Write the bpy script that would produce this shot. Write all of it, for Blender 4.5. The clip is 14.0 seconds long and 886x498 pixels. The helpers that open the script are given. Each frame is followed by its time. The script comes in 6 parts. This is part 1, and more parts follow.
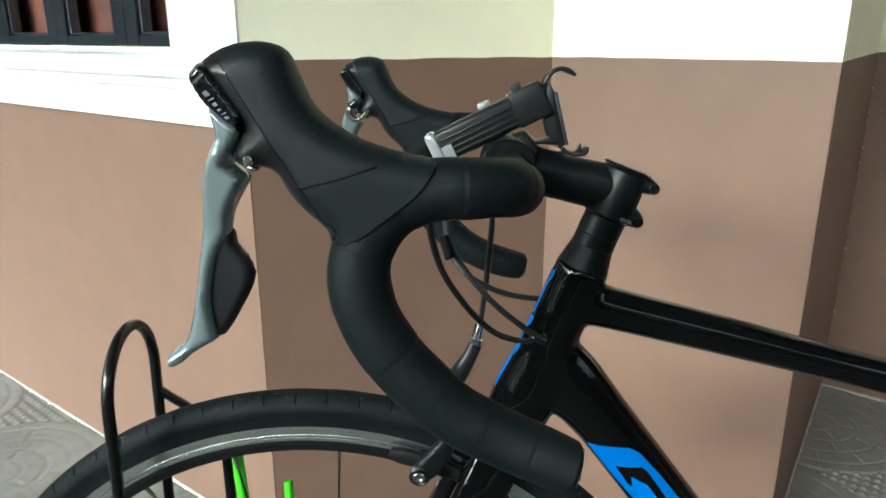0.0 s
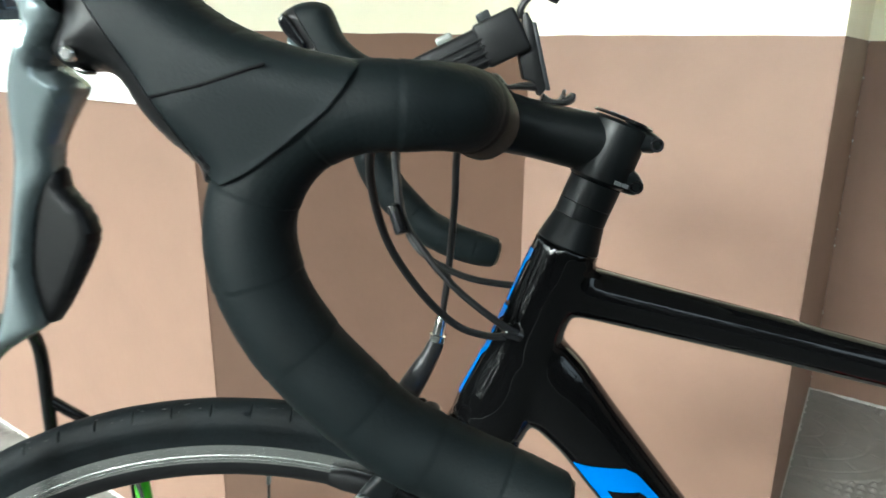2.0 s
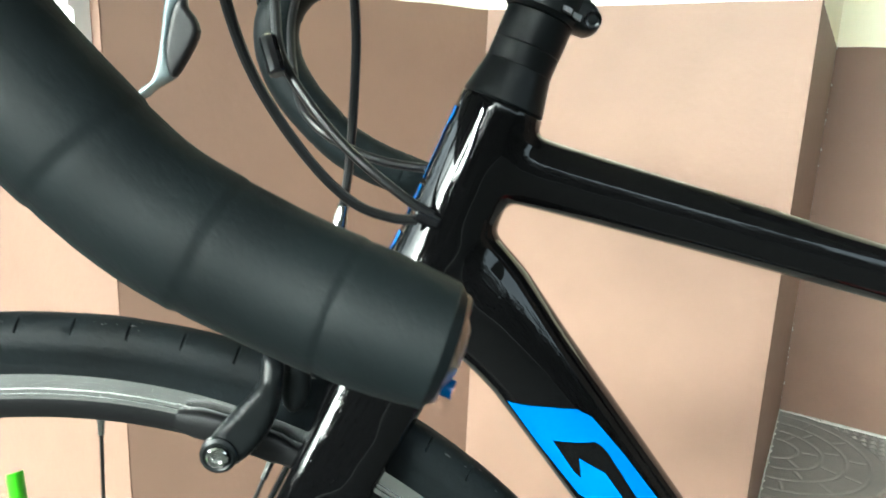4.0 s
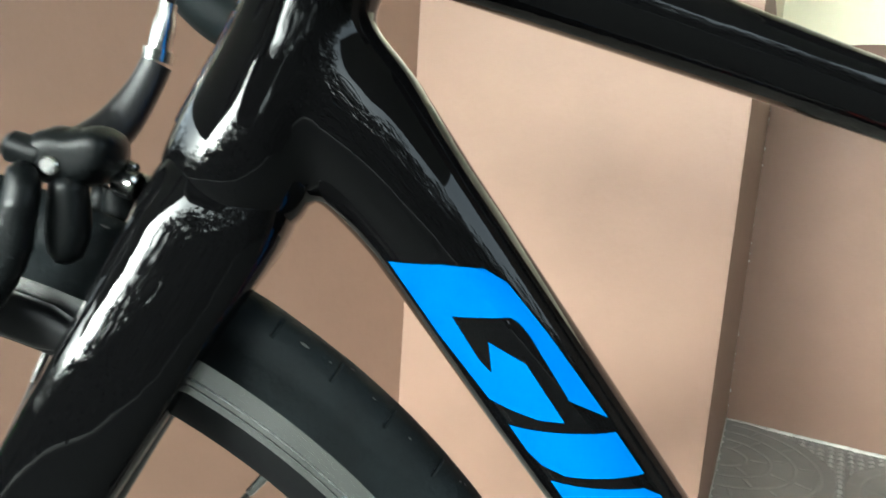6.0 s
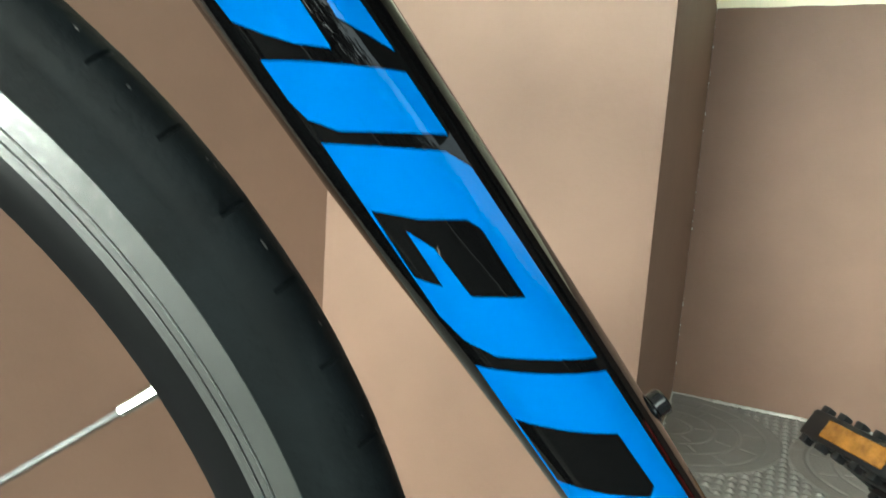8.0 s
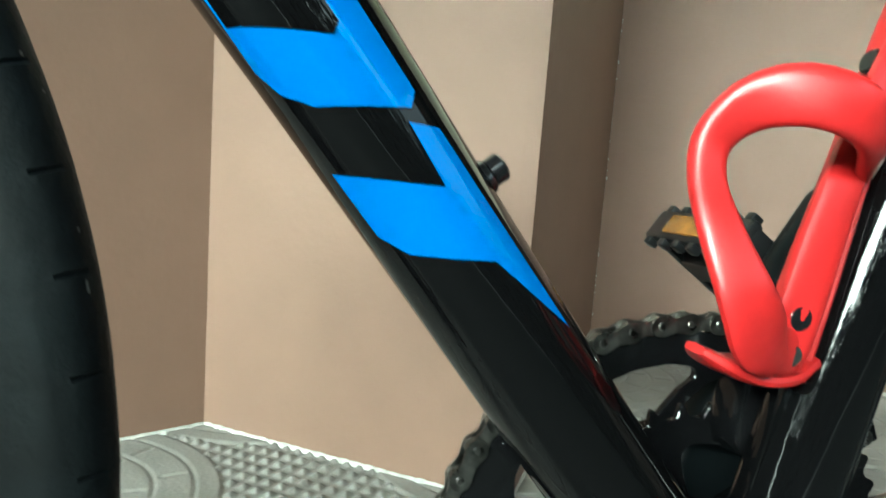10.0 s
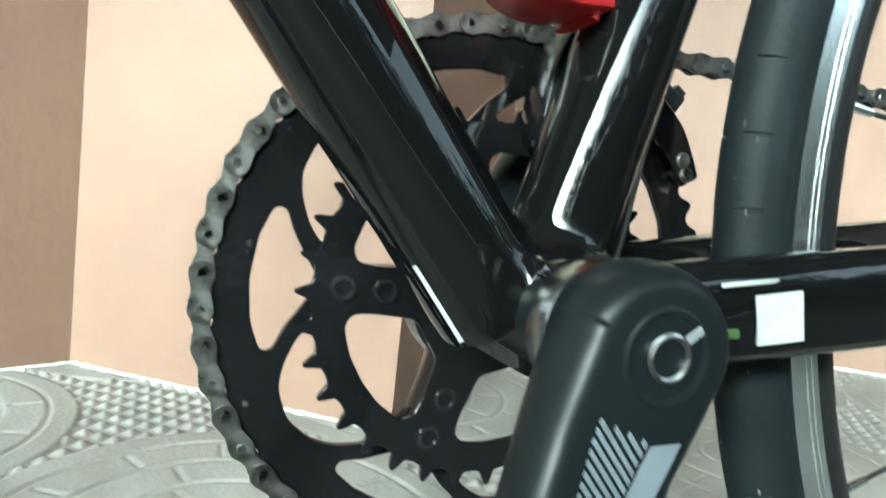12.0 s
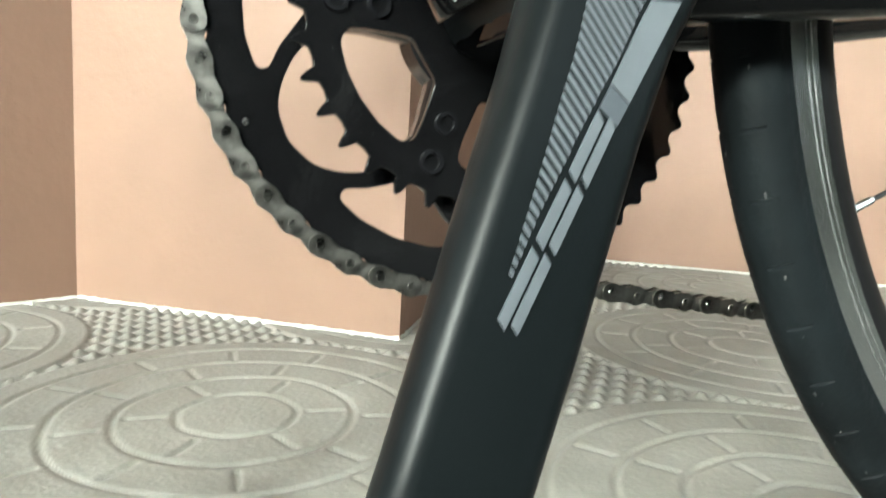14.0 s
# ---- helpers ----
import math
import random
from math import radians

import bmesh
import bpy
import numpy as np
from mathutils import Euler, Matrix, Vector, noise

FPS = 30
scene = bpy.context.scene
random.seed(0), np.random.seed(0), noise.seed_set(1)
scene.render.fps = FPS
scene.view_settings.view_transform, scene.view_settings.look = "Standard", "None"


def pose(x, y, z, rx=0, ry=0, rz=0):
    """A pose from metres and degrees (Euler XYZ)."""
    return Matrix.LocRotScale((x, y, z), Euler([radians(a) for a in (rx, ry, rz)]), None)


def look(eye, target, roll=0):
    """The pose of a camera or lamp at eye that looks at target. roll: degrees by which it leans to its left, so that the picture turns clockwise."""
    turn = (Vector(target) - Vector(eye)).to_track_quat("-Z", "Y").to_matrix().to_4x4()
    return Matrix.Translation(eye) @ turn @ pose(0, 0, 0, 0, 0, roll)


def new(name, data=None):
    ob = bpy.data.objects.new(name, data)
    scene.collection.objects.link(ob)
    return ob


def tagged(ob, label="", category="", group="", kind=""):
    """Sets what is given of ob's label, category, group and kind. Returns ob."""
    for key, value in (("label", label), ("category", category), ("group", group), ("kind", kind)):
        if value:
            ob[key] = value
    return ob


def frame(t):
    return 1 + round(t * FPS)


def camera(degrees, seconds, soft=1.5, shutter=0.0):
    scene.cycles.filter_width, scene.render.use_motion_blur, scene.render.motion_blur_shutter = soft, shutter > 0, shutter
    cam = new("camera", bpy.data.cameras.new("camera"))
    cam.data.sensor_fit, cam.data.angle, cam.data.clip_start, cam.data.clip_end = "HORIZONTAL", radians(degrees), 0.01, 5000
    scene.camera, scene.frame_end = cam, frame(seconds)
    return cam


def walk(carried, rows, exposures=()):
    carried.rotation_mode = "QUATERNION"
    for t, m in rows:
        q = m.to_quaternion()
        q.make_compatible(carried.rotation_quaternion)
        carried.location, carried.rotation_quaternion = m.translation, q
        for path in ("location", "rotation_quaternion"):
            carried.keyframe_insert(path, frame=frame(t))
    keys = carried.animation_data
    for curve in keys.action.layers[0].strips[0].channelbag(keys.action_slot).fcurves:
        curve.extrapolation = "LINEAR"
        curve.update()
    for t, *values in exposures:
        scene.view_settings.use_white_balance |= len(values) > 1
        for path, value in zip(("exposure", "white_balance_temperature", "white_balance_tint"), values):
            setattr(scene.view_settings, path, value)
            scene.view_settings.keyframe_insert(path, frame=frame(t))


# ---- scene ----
cam = camera(64.61, 14.0, 1.6, 0.5)
PATH = [
    (0, (-0.4128, -0.4895, 0.9618), (-0.4866, 1.4240, 0.3847), -0.03),
    (0.5, (-0.4139, -0.4709, 0.9543), (-0.4884, 1.4411, 0.3724), -0.16),
    (1, (-0.4111, -0.4465, 0.9430), (-0.4815, 1.4680, 0.3688), -0.23),
    (1.5, (-0.4074, -0.4179, 0.9285), (-0.4652, 1.4964, 0.3523), 0.52),
    (2, (-0.3993, -0.3904, 0.9109), (-0.4123, 1.5291, 0.3492), 0.51),
    (2.2, (-0.4035, -0.3753, 0.9036), (-0.3624, 1.5461, 0.3499), 1.04),
    (4.5, (-0.3481, -0.2879, 0.7684), (-0.2572, 1.6672, 0.3569), 2.78),
    (5, (-0.3372, -0.2640, 0.7421), (-0.2000, 1.6953, 0.3650), 3.20),
    (5.5, (-0.3295, -0.2422, 0.7100), (-0.1622, 1.7185, 0.3525), 3.71),
    (6, (-0.3232, -0.2257, 0.6958), (-0.1060, 1.7315, 0.3465), 3.64),
    (6.5, (-0.3078, -0.2126, 0.6676), (-0.0066, 1.7360, 0.3322), 3.13),
    (7, (-0.2934, -0.2017, 0.6364), (0.0332, 1.7457, 0.3189), 2.77),
    (7.5, (-0.2703, -0.1937, 0.6043), (0.0429, 1.7595, 0.3098), 3.65),
    (8, (-0.2486, -0.1889, 0.5706), (0.0704, 1.7642, 0.2814), 3.76),
    (8.5, (-0.2240, -0.1883, 0.5408), (0.1090, 1.7625, 0.2520), 3.53),
    (9, (-0.1983, -0.1828, 0.5100), (0.1618, 1.7633, 0.2220), 4.27),
    (9.2, (-0.1889, -0.1800, 0.4934), (0.1961, 1.7619, 0.2087), 4.03),
    (11.3, (-0.1272, -0.1800, 0.3762), (0.4834, 1.7107, 0.1472), 6.50),
    (11.5, (-0.1198, -0.1822, 0.3614), (0.5210, 1.6995, 0.1408), 6.57),
    (12, (-0.1044, -0.1866, 0.3273), (0.5753, 1.6825, 0.1168), 6.17),
    (12.5, (-0.0917, -0.1984, 0.3138), (0.5748, 1.6762, 0.1098), 4.86),
    (13, (-0.0914, -0.1981, 0.2886), (0.5925, 1.6694, 0.0772), 3.30),
    (13.5, (-0.0949, -0.2024, 0.2618), (0.5872, 1.6624, 0.0222), 3.08),
    (14, (-0.1002, -0.1986, 0.2350), (0.5762, 1.6639, -0.0365), 2.98),
]
SKY, SUN = 0.5, 0.42
EXPOSURES = [(0.0, 1.18, 5700, -6), (2.0, 1.68, 5720, -5), (4.5, 2.30, 5760, -9), (5.5, 2.10, 5780, -7), (6.5, 1.87, 5860, -5), (8.0, 1.56, 5980, -11), (9.0, 1.57, 5800, -20), (11.5, 2.26, 5300, -18), (12.5, 2.54, 5500, -13), (13.5, 2.43, 5950, -9), (14.0, 2.25, 6040, -7)]
walk(cam, [(t, look(e, g, r)) for t, e, g, r in PATH], EXPOSURES)

# ---- world and light ----
world = bpy.data.worlds.new("sky")
scene.world = world
world.use_nodes = True
wt = world.node_tree
sky = wt.nodes.new("ShaderNodeTexSky")
sky.sky_type = "NISHITA"
sky.sun_disc = False
sky.sun_elevation = radians(21.3)
sky.sun_rotation = radians(223)
sky.air_density, sky.dust_density, sky.ozone_density = 0.8, 8.0, 0.0
pale = wt.nodes.new("ShaderNodeHueSaturation")
pale.inputs["Saturation"].default_value = 0.3
wt.links.new(sky.outputs[0], pale.inputs["Color"])
wt.links.new(pale.outputs[0], wt.nodes["Background"].inputs[0])
wt.nodes["Background"].inputs[1].default_value = SKY
sun_data = bpy.data.lights.new("sun", "SUN")
sun_data.energy, sun_data.angle, sun_data.color = SUN, radians(9), (1.0, 0.97, 0.93)
sun = new("sun", sun_data)
sun.matrix_world = look((-4.28, -4.6, 2.45), (0, 0, 0))


# ---- materials ----
def material(name, color, rough=0.5, metal=0.0, coat=0.0, vary=0.0, scale=20.0, bump=0.0, bump_scale=200.0, spec=0.5, rough_vary=0.0):
    m = bpy.data.materials.new(name)
    m.use_nodes = True
    nt = m.node_tree
    b = nt.nodes["Principled BSDF"]
    b.inputs["Base Color"].default_value = (*color, 1)
    b.inputs["Roughness"].default_value = rough
    b.inputs["Metallic"].default_value = metal
    b.inputs["Coat Weight"].default_value = coat
    b.inputs["Coat Roughness"].default_value = 0.04
    b.inputs["Specular IOR Level"].default_value = spec
    co = nt.nodes.new("ShaderNodeTexCoord")
    if vary or rough_vary:
        n1 = nt.nodes.new("ShaderNodeTexNoise")
        n1.inputs["Scale"].default_value, n1.inputs["Detail"].default_value = scale, 6
        nt.links.new(co.outputs["Object"], n1.inputs["Vector"])
    if vary:
        n2 = nt.nodes.new("ShaderNodeTexNoise")
        n2.inputs["Scale"].default_value, n2.inputs["Detail"].default_value = scale * 0.13, 3
        nt.links.new(co.outputs["Object"], n2.inputs["Vector"])
        add = nt.nodes.new("ShaderNodeMath")
        add.operation = "ADD"
        nt.links.new(n1.outputs["Fac"], add.inputs[0])
        nt.links.new(n2.outputs["Fac"], add.inputs[1])
        mr = nt.nodes.new("ShaderNodeMapRange")
        mr.inputs["From Min"].default_value, mr.inputs["From Max"].default_value = 0.7, 1.3
        mr.inputs["To Min"].default_value, mr.inputs["To Max"].default_value = 1 - vary, 1 + vary
        nt.links.new(add.outputs[0], mr.inputs["Value"])
        mul = nt.nodes.new("ShaderNodeMix")
        mul.data_type, mul.blend_type = "RGBA", "MULTIPLY"
        mul.inputs["Factor"].default_value = 1.0
        mul.inputs["A"].default_value = (*color, 1)
        nt.links.new(mr.outputs[0], mul.inputs["B"])
        nt.links.new(mul.outputs["Result"], b.inputs["Base Color"])
    if rough_vary:
        rr = nt.nodes.new("ShaderNodeMapRange")
        rr.inputs["From Min"].default_value, rr.inputs["From Max"].default_value = 0.3, 0.7
        rr.inputs["To Min"].default_value, rr.inputs["To Max"].default_value = max(rough - rough_vary, 0.02), rough + rough_vary
        nt.links.new(n1.outputs["Fac"], rr.inputs["Value"])
        nt.links.new(rr.outputs[0], b.inputs["Roughness"])
    if bump:
        n3 = nt.nodes.new("ShaderNodeTexNoise")
        n3.inputs["Scale"].default_value, n3.inputs["Detail"].default_value = bump_scale, 5
        nt.links.new(co.outputs["Object"], n3.inputs["Vector"])
        bp = nt.nodes.new("ShaderNodeBump")
        bp.inputs["Strength"].default_value, bp.inputs["Distance"].default_value = bump, 0.002
        nt.links.new(n3.outputs["Fac"], bp.inputs["Height"])
        nt.links.new(bp.outputs[0], b.inputs["Normal"])
    return m


M_BROWN = material("brown_wall_paint", (0.183, 0.109, 0.077), 0.6, vary=0.06, scale=10, bump=0.3, bump_scale=70)
M_CREAM = material("cream_wall_paint", (0.88, 0.84, 0.65), 0.6, vary=0.03, scale=9, bump=0.25, bump_scale=60)
M_WHITE = material("white_trim_paint", (0.80, 0.80, 0.78), 0.45, vary=0.03, scale=14, bump=0.1, bump_scale=80)
M_CEMENT = material("stamped_cement", (0.198, 0.190, 0.177), 0.58, vary=0.28, scale=26, bump=0.35, bump_scale=160, rough_vary=0.2)
M_CAULK = material("white_caulk", (0.42, 0.42, 0.39), 0.7, vary=0.25, scale=60, bump=0.4, bump_scale=120)
M_CEILING = material("ceiling_paint", (0.75, 0.73, 0.66), 0.7, vary=0.03)
M_GRILLE = material("dark_window_paint", (0.018, 0.022, 0.027), 0.2, vary=0.3, scale=40, bump=0.15, bump_scale=90)
M_WOOD = material("red_brown_shutter", (0.17, 0.058, 0.040), 0.5, vary=0.5, scale=14)
M_GLOSS = material("gloss_black_frame_paint", (0.0022, 0.0022, 0.0024), 0.025, spec=0.25)
M_MATT = material("matt_black_alloy", (0.0034, 0.0042, 0.0046), 0.38, vary=0.15, scale=60, bump=0.04, bump_scale=900, spec=0.19)
M_CRANK = material("satin_black_crank", (0.0036, 0.0047, 0.0053), 0.36, vary=0.1, scale=40, bump=0.05, bump_scale=1200, spec=0.12)
M_RING = material("semi_gloss_black_ring", (0.0035, 0.0035, 0.0039), 0.13, vary=0.2, scale=80, rough_vary=0.06, bump=0.10, bump_scale=140, spec=0.24)
M_TAPE = material("black_bar_tape", (0.0030, 0.0050, 0.0057), 0.6, vary=0.25, scale=60, bump=0.12, bump_scale=500, spec=0.16)
M_HOOD = material("black_rubber_hood", (0.0044, 0.0070, 0.0080), 0.55, vary=0.1, scale=50, bump=0.10, bump_scale=900, spec=0.2)
M_PLASTIC = material("black_plastic", (0.006, 0.006, 0.0065), 0.4, bump=0.05, bump_scale=500, spec=0.3)
M_GLOSSPLASTIC = material("gloss_black_plastic", (0.006, 0.006, 0.007), 0.1)
M_LEVER = material("grey_lever_metal", (0.24, 0.285, 0.295), 0.2, metal=0.55, vary=0.06, scale=50)
M_TYRE = material("tyre_rubber", (0.0034, 0.0048, 0.0056), 0.63, vary=0.6, scale=45, bump=0.25, bump_scale=300, spec=0.12)
M_RIMALU = material("machined_brake_track", (0.76, 0.76, 0.75), 0.26, metal=1.0, vary=0.12, scale=30)
M_RIMBLACK = material("black_rim", (0.005, 0.005, 0.0055), 0.35, spec=0.3)
M_STEEL = material("bright_steel", (0.55, 0.55, 0.53), 0.2, metal=1.0)
M_SPOKE = material("black_spoke", (0.02, 0.02, 0.02), 0.3, metal=0.6)
M_CHAIN = material("chain_steel", (0.135, 0.130, 0.120), 0.34, metal=1.0, vary=0.75, scale=180, rough_vary=0.12)
M_BLUE = material("blue_decal", (0.001, 0.095, 0.345), 0.05, spec=0.28)
M_RED = material("red_plastic_cage", (0.36, 0.010, 0.012), 0.36, vary=0.3, scale=55, bump=0.08, bump_scale=200)
M_AMBER = material("amber_reflector", (0.20, 0.085, 0.014), 0.25, vary=0.4, scale=160, bump=0.4, bump_scale=400)
M_GREY = material("grey_graphic", (0.068, 0.076, 0.086), 0.4, vary=0.1, scale=100)
M_DARKGREY = material("dark_grey_graphic", (0.040, 0.046, 0.054), 0.4, vary=0.1, scale=100)
M_LABEL = material("white_label", (0.22, 0.23, 0.22), 0.4, vary=0.12, scale=120)
M_GREEN = material("green_hose", (0.075, 0.42, 0.010), 0.3, vary=0.35, scale=60)
M_STAND = material("gloss_black_stand_paint", (0.004, 0.004, 0.004), 0.25, vary=0.3, scale=60, bump=0.15, bump_scale=120, spec=0.4)
M_DIRT = material("dry_mud", (0.05, 0.05, 0.048), 0.9, vary=0.3, scale=100)
M_CLEAR = material("clear_lens", (0.5, 0.52, 0.53), 0.14, metal=0.6)
M_GREYCAP = material("dark_grey_rubber", (0.016, 0.018, 0.021), 0.5, bump=0.08, bump_scale=600, spec=0.3)
M_LEAF = material("hedge_leaf", (0.008, 0.012, 0.006), 0.6, vary=0.3, scale=3, spec=0.2)
M_LEDGE = material("grey_ledge_paint", (0.42, 0.46, 0.47), 0.4, vary=0.2, scale=30)
M_BEAD = material("blue_grey_bead_paint", (0.06, 0.08, 0.10), 0.2, vary=0.3, scale=40)
M_GREYPRINT = material("pale_grey_print", (0.10, 0.106, 0.112), 0.4, vary=0.2, scale=300)
M_BOLT = material("dull_bolt_steel", (0.19, 0.185, 0.18), 0.26, metal=1.0, vary=0.4, scale=200)
M_GREENMARK = material("faded_green_print", (0.022, 0.040, 0.012), 0.4, vary=0.8, scale=400)
# shade put into the colour of the unseen slab, for dark reflections
M_SLAB_DARK = material("dark_paving", (0.035, 0.036, 0.033), 0.8, vary=0.3, scale=12, bump=0.3, bump_scale=90)
# for the added side wall only: dark so it bounces little light
M_SIDE_BLOCKER = material("dark_side_paint", (0.045, 0.030, 0.023), 0.6, vary=0.1, scale=8, bump=0.2, bump_scale=70)
M_LAWN = material("outer_ground", (0.03, 0.032, 0.026), 0.9, vary=0.3, scale=2)


# ---- mesh helpers ----
def mesh_ob(name, bm, mat, parent=None, label="", sharp=35, smooth=True):
    me = bpy.data.meshes.new(name)
    if smooth:
        lim = radians(sharp)
        for f in bm.faces:
            f.smooth = True
        for e in bm.edges:
            if len(e.link_faces) == 2 and e.calc_face_angle(0) > lim:
                e.smooth = False
    bm.to_mesh(me)
    bm.free()
    for m in (mat if isinstance(mat, (list, tuple)) else [mat]):
        me.materials.append(m)
    ob = new(name, me)
    if parent:
        ob.parent = parent
    if label:
        ob["label"] = label
    return ob


def part(name, bm, mat, parent, label="", sharp=35, smooth=True):
    return mesh_ob(name, bm, mat, parent, label, sharp, smooth)


def V(*a):
    return Vector(a)


def spline(pts, n):
    """Catmull-Rom through points of any dimension, n steps a span."""
    p = [np.array(q, float) for q in pts]
    p = [2 * p[0] - p[1]] + p + [2 * p[-1] - p[-2]]
    out = []
    for i in range(1, len(p) - 2):
        for k in range(n):
            t = k / n
            out.append(0.5 * ((2 * p[i]) + (-p[i - 1] + p[i + 1]) * t + (2 * p[i - 1] - 5 * p[i] + 4 * p[i + 1] - p[i + 2]) * t * t
                              + (-p[i - 1] + 3 * p[i] - 3 * p[i + 1] + p[i + 2]) * t ** 3))
    out.append(p[-2])
    return out


def sweep(bm, rows, seg=16, side=(0, 1, 0), power=2.0, caps=True):
    """Rows of x, y, z, half width along side, half height across it. Superellipse section."""
    rows = [np.array(r, float) for r in rows]
    rings = []
    for i, r in enumerate(rows):
        a, b = rows[max(i - 1, 0)][:3], rows[min(i + 1, len(rows) - 1)][:3]
        d = Vector(b - a).normalized()
        s = Vector(side)
        s = (s - d * s.dot(d)).normalized()
        u = d.cross(s).normalized()
        ring = []
        for k in range(seg):
            an = 2 * math.pi * k / seg
            c, sn = math.cos(an), math.sin(an)
            cc = math.copysign(abs(c) ** (2 / power), c)
            ss = math.copysign(abs(sn) ** (2 / power), sn)
            ring.append(bm.verts.new(Vector(r[:3]) + s * (cc * r[3]) + u * (ss * r[4])))
        rings.append(ring)
    for a, b in zip(rings, rings[1:]):
        for k in range(seg):
            bm.faces.new((a[k], a[(k + 1) % seg], b[(k + 1) % seg], b[k]))
    if caps:
        bm.faces.new(rings[0][::-1])
        bm.faces.new(rings[-1])
    bmesh.ops.recalc_face_normals(bm, faces=bm.faces)
    return bm


def rod(bm, a, b, r0, r1=None, seg=12, bevel=0.0):
    r1 = r0 if r1 is None else r1
    a, b = Vector(a), Vector(b)
    d = (b - a).normalized()
    side = (0, 1, 0) if abs(d.y) < 0.9 else (1, 0, 0)
    rows = [(*a, r0, r0), (*b, r1, r1)]
    if bevel:
        e = d * bevel
        rows = [(*a, r0 - bevel, r0 - bevel), (*(a + e), r0, r0), (*(b - e), r1, r1), (*b, r1 - bevel, r1 - bevel)]
    return sweep(bm, rows, seg, side)


def pipe(points, r, seg=10, n=8, side=(0, 1, 0)):
    bm = bmesh.new()
    return sweep(bm, [(*p, r, r) for p in spline(points, n)], seg, side)


def revolve(bm, profile, center, n=64, a0=0.0, a1=2 * math.pi, warp=None, angles=None):
    """Profile of (radius, y) turned about the y axis through center (x, z)."""
    full = abs(a1 - a0 - 2 * math.pi) < 1e-6
    n = len(angles) if angles else n
    steps = n if full else n + 1
    rings = []
    for i in range(steps):
        an = angles[i] if angles else a0 + (a1 - a0) * i / n
        ring = []
        for j, (r, y) in enumerate(profile):
            rr = r + (warp(i, j) if warp else 0)
            ring.append(bm.verts.new((center[0] + rr * math.cos(an), y, center[1] + rr * math.sin(an))))
        rings.append(ring)
    m = len(profile)
    for i in range(n):
        a, b = rings[i], rings[(i + 1) % steps]
        for j in range(m):
            bm.faces.new((a[j], a[(j + 1) % m], b[(j + 1) % m], b[j]))
    bmesh.ops.recalc_face_normals(bm, faces=bm.faces)
    return bm


def plate(bm, outline, y0, y1, holes=()):
    """A flat plate of an outline of (x, z) between y0 and y1, with holes."""
    def loop(o, y):
        return [bm.verts.new((x, y, z)) for x, z in o]
    sides = []
    faces = []
    for y in (y0, y1):
        edges = []
        ls = []
        for o in (outline, *holes):
            vs = loop(o, y)
            ls.append(vs)
            edges += [bm.edges.new((vs[i], vs[(i + 1) % len(vs)])) for i in range(len(vs))]
        if holes:
            got = bmesh.ops.triangle_fill(bm, edges=edges, use_beauty=True)
            faces += [g for g in got["geom"] if isinstance(g, bmesh.types.BMFace)]
        else:
            faces.append(bm.faces.new(ls[0]))
        sides.append(ls)
    for la, lb in zip(*sides):
        for i in range(len(la)):
            bm.faces.new((la[i], la[(i + 1) % len(la)], lb[(i + 1) % len(lb)], lb[i]))
    bmesh.ops.recalc_face_normals(bm, faces=bm.faces)
    return bm


def bevelled(bm, width, segments=2, angle=30):
    es = [e for e in bm.edges if len(e.link_faces) == 2 and e.calc_face_angle(0) > radians(angle)]
    bmesh.ops.bevel(bm, geom=es, offset=width, segments=segments, affect="EDGES", profile=0.5, clamp_overlap=True)
    return bm


def smooth_outline(o, n=4):
    """A closed curve through the corners of an outline."""
    p = [np.array(q, float) for q in o]
    k, out = len(p), []
    for i in range(k):
        a, b, c, d = p[i - 1], p[i], p[(i + 1) % k], p[(i + 2) % k]
        for j in range(n):
            t = j / n
            out.append(tuple(0.5 * (2 * b + (c - a) * t + (2 * a - 5 * b + 4 * c - d) * t * t + (3 * b - a - 3 * c + d) * t ** 3)))
    return out


